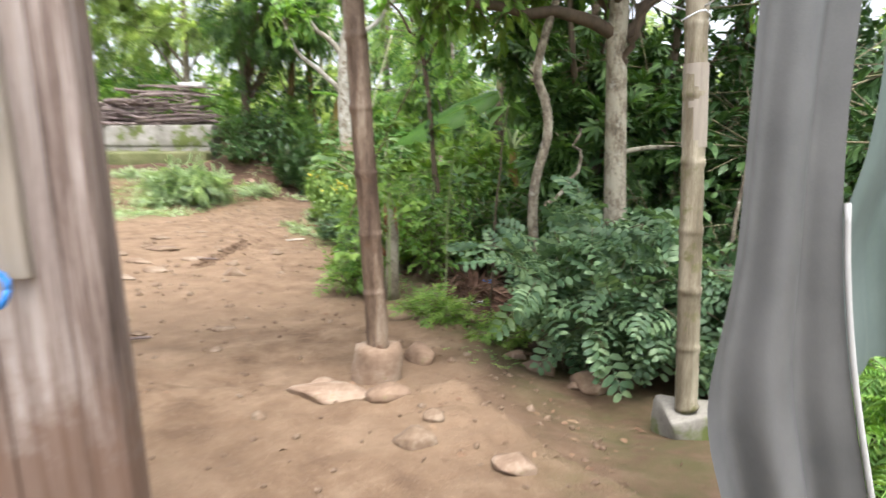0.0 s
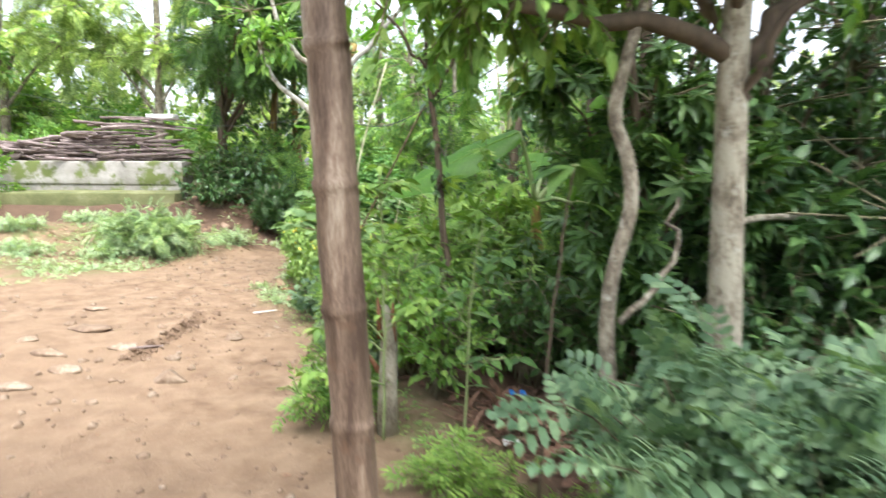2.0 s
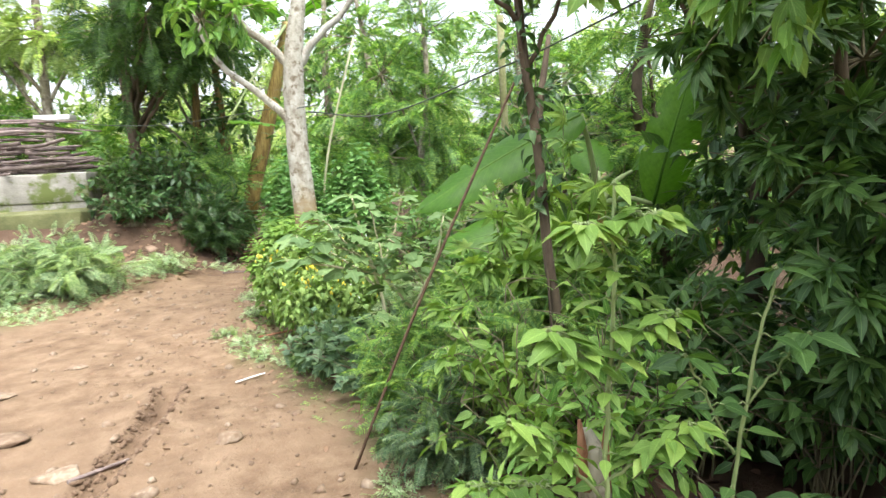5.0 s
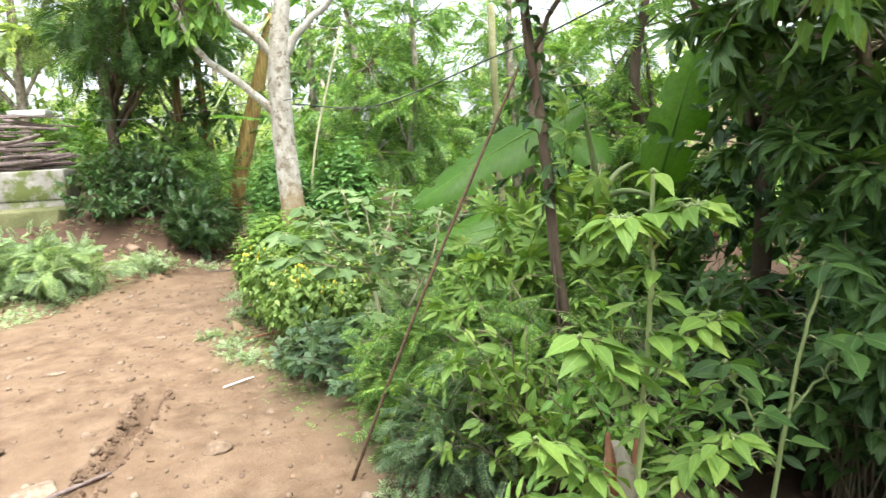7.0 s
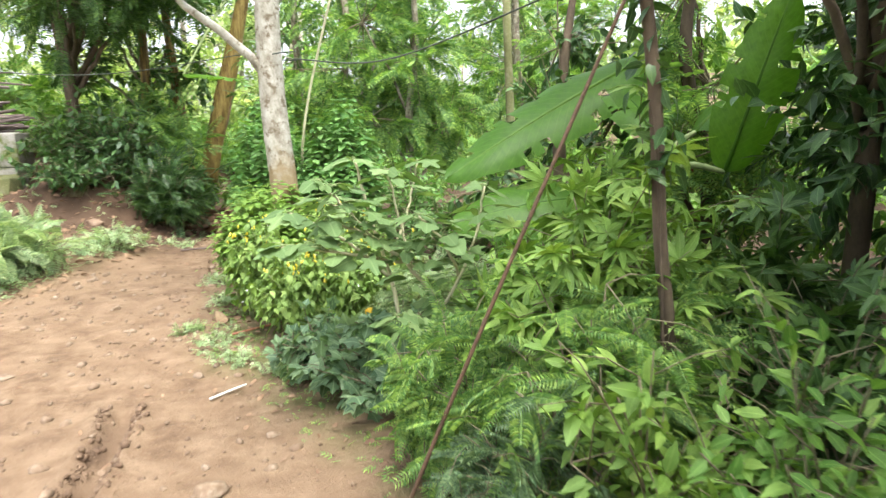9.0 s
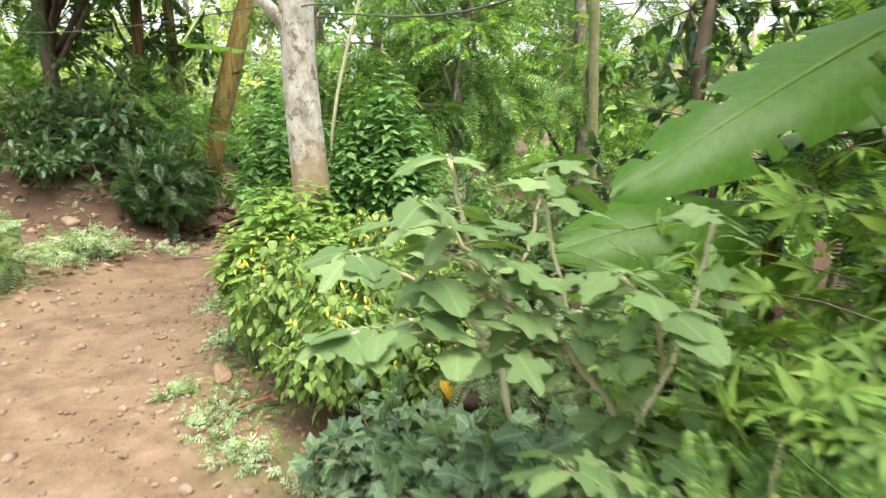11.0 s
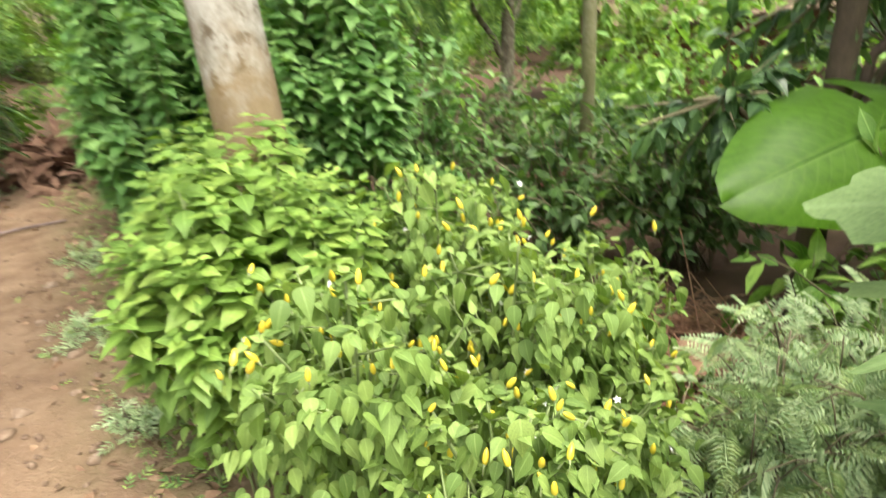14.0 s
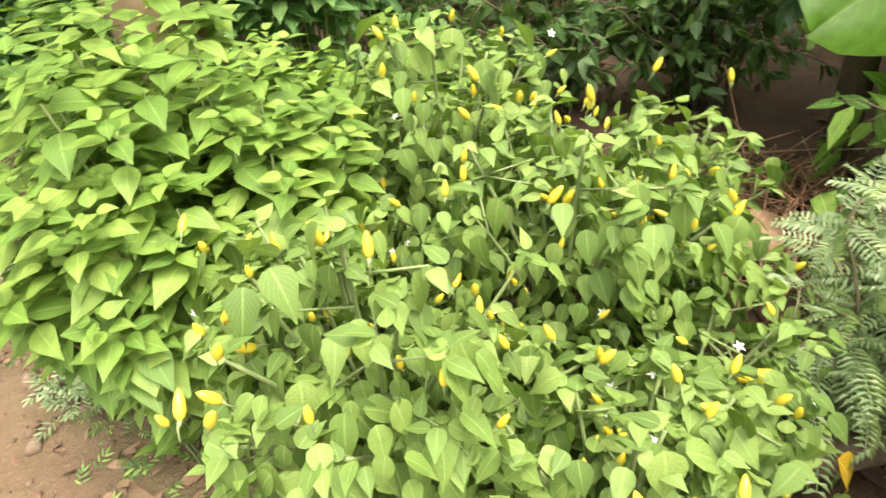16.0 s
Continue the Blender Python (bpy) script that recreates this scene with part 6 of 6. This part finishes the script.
def banana_plant(at, stem, r, leaves, label, seed, leafmat=LEAF_BANANA, tears=9):
    """stem: lines of world places; leaves: start, direction, length, width, sag."""
    root = thing("banana_plant", at, label, "banana plant", "banana plants")
    base = np.array(at)
    rng = np.random.RandomState(seed)
    line = bend(np.array(stem) - base, 16)
    part("pseudostem", tube(line, (r, r * 0.85, r * 0.6), 12), BANANA_BARK, root)
    for i in range(4):
        a = rng.uniform(0, 6.28)
        o = np.array((math.cos(a), math.sin(a), 0)) * r * 0.75
        k = rng.randint(4, 8)
        part("dry_sheath", tube(line[k - 4:k + 5] + o, (0.02, r * 0.32, 0.012), 6), rng.choice([BANANA_BARK, DRY_LEAF]), root)
    for i, (p, d, l, w, sag, *face) in enumerate(leaves):
        me = mesh_of("leaf", banana_leaf_template(l, w, sag, seed * 10 + i, 0.25, tears), leafmat)
        set_leaf("leaf", me, root, np.array(p) - base, d, face[0] if face else (0.02, 0.01, 1.0), 1.0)
        part("leaf_stalk", tube(bend([line[-1] * 0.999, (line[-1] + np.array(p) - base) / 2 + (0, 0, 0.05), np.array(p) - base], 8), (0.03, 0.016), 7), GREEN_STEM, root)
    return root


banana_plant((0.95, 8.25, -0.2), [(0.95, 8.25, -0.2), (0.93, 8.2, 0.6), (0.9, 8.15, 1.15)], 0.075,
             [((0.70, 8.0, 1.86), (-1.08, 0.05, -0.72), 1.42, 0.46, 0.10, (-0.55, -0.6, 0.6)), ((1.25, 7.95, 1.15), (0.3, -0.2, 1.2), 1.1, 0.42, 0.15, (-0.6, -0.8, 0.1)), ((1.0, 8.4, 1.4), (0.2, 1.0, 0.5), 1.2, 0.5, 0.5), ((1.2, 8.2, 1.4), (1.0, 0.1, 0.6), 1.2, 0.5, 0.6)],
             "banana plant with broad bright leaves in the thicket", 7)
banana_plant((1.35, 9.45, -0.2), [(1.35, 9.45, -0.2), (1.33, 9.42, 0.4), (1.3, 9.38, 0.8)], 0.06,
             [((1.15, 9.28, 0.86), (-1, 0.03, -0.1), 1.4, 0.66, 0.26, (-0.1, -0.6, 0.8)), ((1.4, 9.5, 1.0), (0.8, 0.5, 0.6), 1.1, 0.5, 0.5)], "young banana plant with a broad drooping leaf", 8, tears=1)
banana_plant((-2.85, 16.0, 0.7), [(-2.85, 16.0, 0.7), (-2.6, 16.0, 1.6), (-2.2, 16.0, 2.9), (-1.85, 16.0, 4.2)], 0.155,
             [((-2.75, 13.9, 2.30), (0.6, -0.3, -0.2), 0.9, 0.3, 0.1), ((-1.9, 15.9, 4.3), (-1, -0.4, 0.4), 1.8, 0.6, 0.6), ((-1.7, 16.0, 4.3), (1, -0.4, 0.5), 1.8, 0.6, 0.6)], "old leaning banana stem with brown and yellow sheaths", 9)
banana_plant((-3.6, 15.8, 0.8), [(-3.6, 15.8, 0.8), (-3.62, 15.8, 1.8), (-3.55, 15.8, 3.4)], 0.10, [((-3.5, 15.7, 3.4), (0.3, -0.8, 0.5), 1.6, 0.5, 0.6), ((-3.6, 15.8, 3.5), (-0.8, 0, 0.6), 1.6, 0.5, 0.6)], "grey-brown banana stem behind the bank", 10)
banana_plant((-3.2, 16.5, 0.8), [(-3.2, 16.5, 0.8), (-3.25, 16.5, 1.8), (-3.3, 16.5, 3.6)], 0.11, [((-3.3, 16.4, 3.6), (0.5, -0.8, 0.5), 1.6, 0.5, 0.6)], "grey-brown banana stem behind the bank", 12)

rng = np.random.RandomState(77)
n = 460
hp = rng.normal(0, 1, (n, 3)) * (0.38, 0.3, 0) + (-2.45, 14.75, 0)
hp[:, 2] = [height(a, b) + 0.02 + 0.4 * math.exp(-((a + 2.45) ** 2 / 0.25 + (b - 14.75) ** 2 / 0.2)) * r for (a, b, _), r in zip(hp, rng.random(n))]
solo("dry_leaf_heap", leaves_on(OVATE_LONG, hp, rng.normal(0, 1, (n, 3)) * (1, 1, 0.5), rng, 0.32, 0.3, 0.4, 0.6), DARK_LEAF, (0, 0, 0), "heap of dry brown banana leaves at the end of the path", "leaf heap", "", "stuff")

pole = thing("bamboo_cane", (-1.32, 11.3, 0.9), "thin pale dead cane leaning behind the pale tree", "cane")
part("cane", tube(bend([(0, 0, -0.6), (0.05, 0, 0.6), (0.49, 0.0, 2.15)], 10), (0.016, 0.012), 7), PALE_STEM, pole)
post = thing("green_post", (1.05, 11.4, -0.3), "slim green algae-stained post in the thicket", "post")
part("post", tube([(0, 0, 0), (0.0, 0, 1.2), (-0.03, 0, 2.6), (-0.04, 0, 3.6)], (0.055, 0.05, 0.046, 0.045), 9), MOSSY, post)
tie = thing("cross_pole", (1.45, 5.5, 1.2), "bare crooked pole laid across the shrubs", "pole")
part("pole", tube(bend([(-0.1, -0.5, -0.02), (0.3, -0.2, 0.02), (0.85, 0.0, 0.0), (1.05, 0.0, -0.02), (1.25, -0.1, -0.28)], 14), (0.022, 0.016), 7), BARK_GREY, tie)
lean = thing("dead_stem", (2.0, 4.4, -0.3), "thin bare stem rising from the shrubs", "stem")
part("stem", tube(bend([(0, 0, 0), (0.05, 0.05, 0.9), (0.2, 0.1, 1.8), (0.35, 0.2, 2.8)], 14), (0.018, 0.01), 6), BARK_GREY, lean)


# ---- firewood on the terrace wall ----
wall = thing("retaining_wall", (-5.3, 14.95, 0.0), "grey mossy concrete terrace wall under a woodpile", "wall", "", "structure")
part("coping", box(-8.0, -0.12, 1.14, 0.05, 0.5, 1.62, 0.03, 2, 0.03), CONCRETE, wall)
part("ledge", box(-8.2, -0.55, 0.4, 0.05, -0.05, 1.0, 0.05, 5, 0.05), MOSSY, wall, "mossy lower ledge")
part("footing", box(-8.0, -0.10, 0.2, 0.0, 0.4, 1.145, 0.02, 3, 0.02), CONCRETE, wall)
pile = thing("firewood_pile", (-5.35, 15.15, 1.62), "long pile of dry grey-brown branches stacked as firewood", "firewood")
rng = np.random.RandomState(8)
for i in range(280):
    x = -rng.random() ** 0.85 * 6.4
    top = np.interp(x, (-6.4, -4.0, -2.6, -1.3, -0.8, 0.0), (0.22, 0.34, 0.42, 0.72, 0.88, 0.72))
    z = rng.random() * top
    l = rng.uniform(0.5, 1.7)
    a = rng.normal(0, 0.28)
    y = rng.uniform(-0.25, 0.55) - 0.1 * z
    p = np.array((x - 0.5 * l * math.cos(a), y - 0.5 * l * math.sin(a), z + 0.03))
    q = np.array((min(x + 0.5 * l * math.cos(a), 0.2 + rng.normal(0, 0.06)), y + 0.5 * l * math.sin(a), max(0.03, z + rng.normal(0, 0.07))))
    r = rng.uniform(0.014, 0.05)
    part("branch", tube(bend([p, (p + q) / 2 + rng.normal(0, 0.03, 3), q], 6), (r, r * 0.7), 6), DEADWOOD, pile)
solo("white_board", box(-0.28, -0.15, 0.0, 0.28, 0.15, 0.09, 0.008), PAINT_WHITE, (-5.75, 15.2, 2.5), "white board lying on top of the woodpile", "board")
bush("creeper", (-7.3, 15.7, 1.9), (0.8, 0.3, 0.5), 14, SPRIG, 0.2, LEAF_LIME, 131, "light green creeper over the woodpile", "creeper", per_stem=4)
bush("creeper", (-9.3, 15.6, 1.7), (0.8, 0.3, 0.4), 12, SPRIG, 0.2, LEAF_LIME, 132, "light green creeper over the woodpile", "creeper", per_stem=4)


# ---- low tiled house down the slope ----
def low_house():
    house = thing("low_house", (3.4, 13.2, -0.28), "low brick house with a mossy tile roof half hidden by leaves", "house")
    part("wall", box(1.2, 0.9, 0.0, 5.2, 1.1, 1.2, 0.01), BRICK, house)
    part("wall", box(1.2, 1.1, 0.0, 1.4, 2.3, 1.2, 0.01), BRICK, house)
    roof = part("roof", box(-0.08, 0.3, 1.10, 5.4, 0.36, 1.15, 0.005), BARK_DARK, house, "mossy clay tile roof")
    tile = mesh_of("tile", box(0.0, 0.0, 0.0, 0.218, 0.31, 0.026, 0.008, 3, 0.02), TILE)
    slope = math.atan2(1.35, 2.4)
    rng = np.random.RandomState(14)
    for i in range(11):
        for j in range(24):
            ob = new("tile", tile)
            ob.parent = roof
            y = 0.26 * i
            ob.matrix_basis = Matrix.Translation((-0.05 + 0.225 * j, 0.25 + y * math.cos(slope), 1.14 + y * math.sin(slope))) @ Euler((slope - 0.05 + rng.normal(0, 0.025), rng.normal(0, 0.03), rng.normal(0, 0.035))).to_matrix().to_4x4()
    return house


low_house()
for i, (x, y, z) in enumerate(((3.7, 13.9, 0.85), (4.5, 14.2, 1.05), (4.0, 14.9, 1.35), (5.2, 13.8, 0.75), (5.3, 15.0, 1.4), (3.5, 13.5, 0.62))):
    bush("creeper", (x, y, z), (0.45, 0.4, 0.4), 16, FROND if i % 2 else OVATE, 0.24 if i % 2 else 0.13, LEAF_LIME, 185 + i, "light green creeper grown over the tile roof", "creeper", per_stem=6, group="roof creepers")
bricks = thing("brick_heap", (1.0, 11.62, -0.5), "broken red brick wall end among the shrubs", "bricks")
one = mesh_of("brick", box(-0.11, -0.05, 0, 0.11, 0.05, 0.06, 0.006), BRICK)
rng = np.random.RandomState(4)
for i in range(9):
    for j in range(3):
        ob = new("brick", one)
        ob.parent = bricks
        ob.matrix_basis = Matrix.Translation((-0.3 + 0.23 * j + 0.11 * (i % 2), rng.normal(0, 0.006), 0.07 * i)) @ Euler((0, 0, rng.normal(0, 0.04))).to_matrix().to_4x4()


# ---- woods all round ----
def woods():
    rng = np.random.RandomState(900)
    green, light, wood = [], [], []
    spots = []
    for i in range(54):
        a = rng.uniform(-62, 75)
        d = rng.uniform(19, 34)
        spots.append((d * math.sin(radians(a)), 2 + d * math.cos(radians(a)), rng.uniform(3.5, 6.8) * (0.75 if a < -14 else 1.0)))
    for i in range(16):
        a = rng.uniform(85, 285)
        d = rng.uniform(16, 30)
        spots.append((d * math.sin(radians(a)), 2 + d * math.cos(radians(a)), rng.uniform(5, 8)))
    for x, y, h in spots:
        z = height(x, y)
        wood.append(tube([(x, y, z - 0.1), (x + rng.normal(0, 0.1), y, z + 0.5 * h), (x + rng.normal(0, 0.2), y, z + h)], (0.13, 0.10, 0.04), 6))
        for k in range(10):
            c = (x + rng.normal(0, 1.5), y + rng.normal(0, 1.2), z + h * rng.uniform(0.12, 1.0))
            a, b = cluster(c, (1.25, 1.1, 0.8), 12, 8, SPRIG_FAR if k % 3 else OVATE, 0.5 if k % 3 else 0.3, rng, 0.25, 0.7)
            (light if rng.random() < 0.3 else green).append(a)
            wood.append(b)
    solo("woods", green, LEAF_FAR_HAZED, (0, 0, 0), "distant trees in pale, haze-coloured leaf closing the view", "woods", "", "stuff")
    solo("woods", light, LEAF_FERN, (0, 0, 0), "green distant trees closing the view", "woods", "", "stuff")
    solo("wood_trunks", wood, BARK_GREY, (0, 0, 0), "slim grey trunks of the distant trees", "trunks", "", "stuff")
    # undergrowth between the near thicket and the woods
    under = []
    for i in range(150):
        a, d = rng.uniform(-50, 80), rng.uniform(14.5, 24)
        x, y = d * math.sin(radians(a)), 2 + d * math.cos(radians(a))
        c = (x, y, height(x, y) + rng.uniform(0.2, 1.3))
        u, b = cluster(c, (1.0, 0.8, 0.7), 12, 9, SPRIG_FAR, 0.34, rng, 0.2, 0.7)
        under.append(u)
    solo("undergrowth", under, LEAF_MID, (0, 0, 0), "green undergrowth filling the far thicket", "undergrowth", "", "stuff")
    # thicket depth: darkened leaf paints its deep shade, lit leaf is used beyond
    near, lit = [], []
    for i in range(190):
        x, y = (rng.uniform(1.6, 4.6), rng.uniform(5.4, 8.0)) if i % 2 else (rng.uniform(2.2, 8.5), rng.uniform(2.5, 14.0))
        c = (x, y, height(x, y) + rng.uniform(0.2, 2.6 if y > 6 else 1.7))
        u, b = cluster(c, (0.8, 0.8, 0.6), 14, 10, OVATE, 0.16, rng, 0.2, 0.7)
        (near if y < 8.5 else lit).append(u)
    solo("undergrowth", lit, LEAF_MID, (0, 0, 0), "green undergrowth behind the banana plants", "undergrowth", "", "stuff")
    solo("undergrowth", near, LEAF_DARK_SHADED, (0, 0, 0), "undergrowth in darkened leaf standing for the thicket's deep shade", "undergrowth", "", "stuff")


woods()
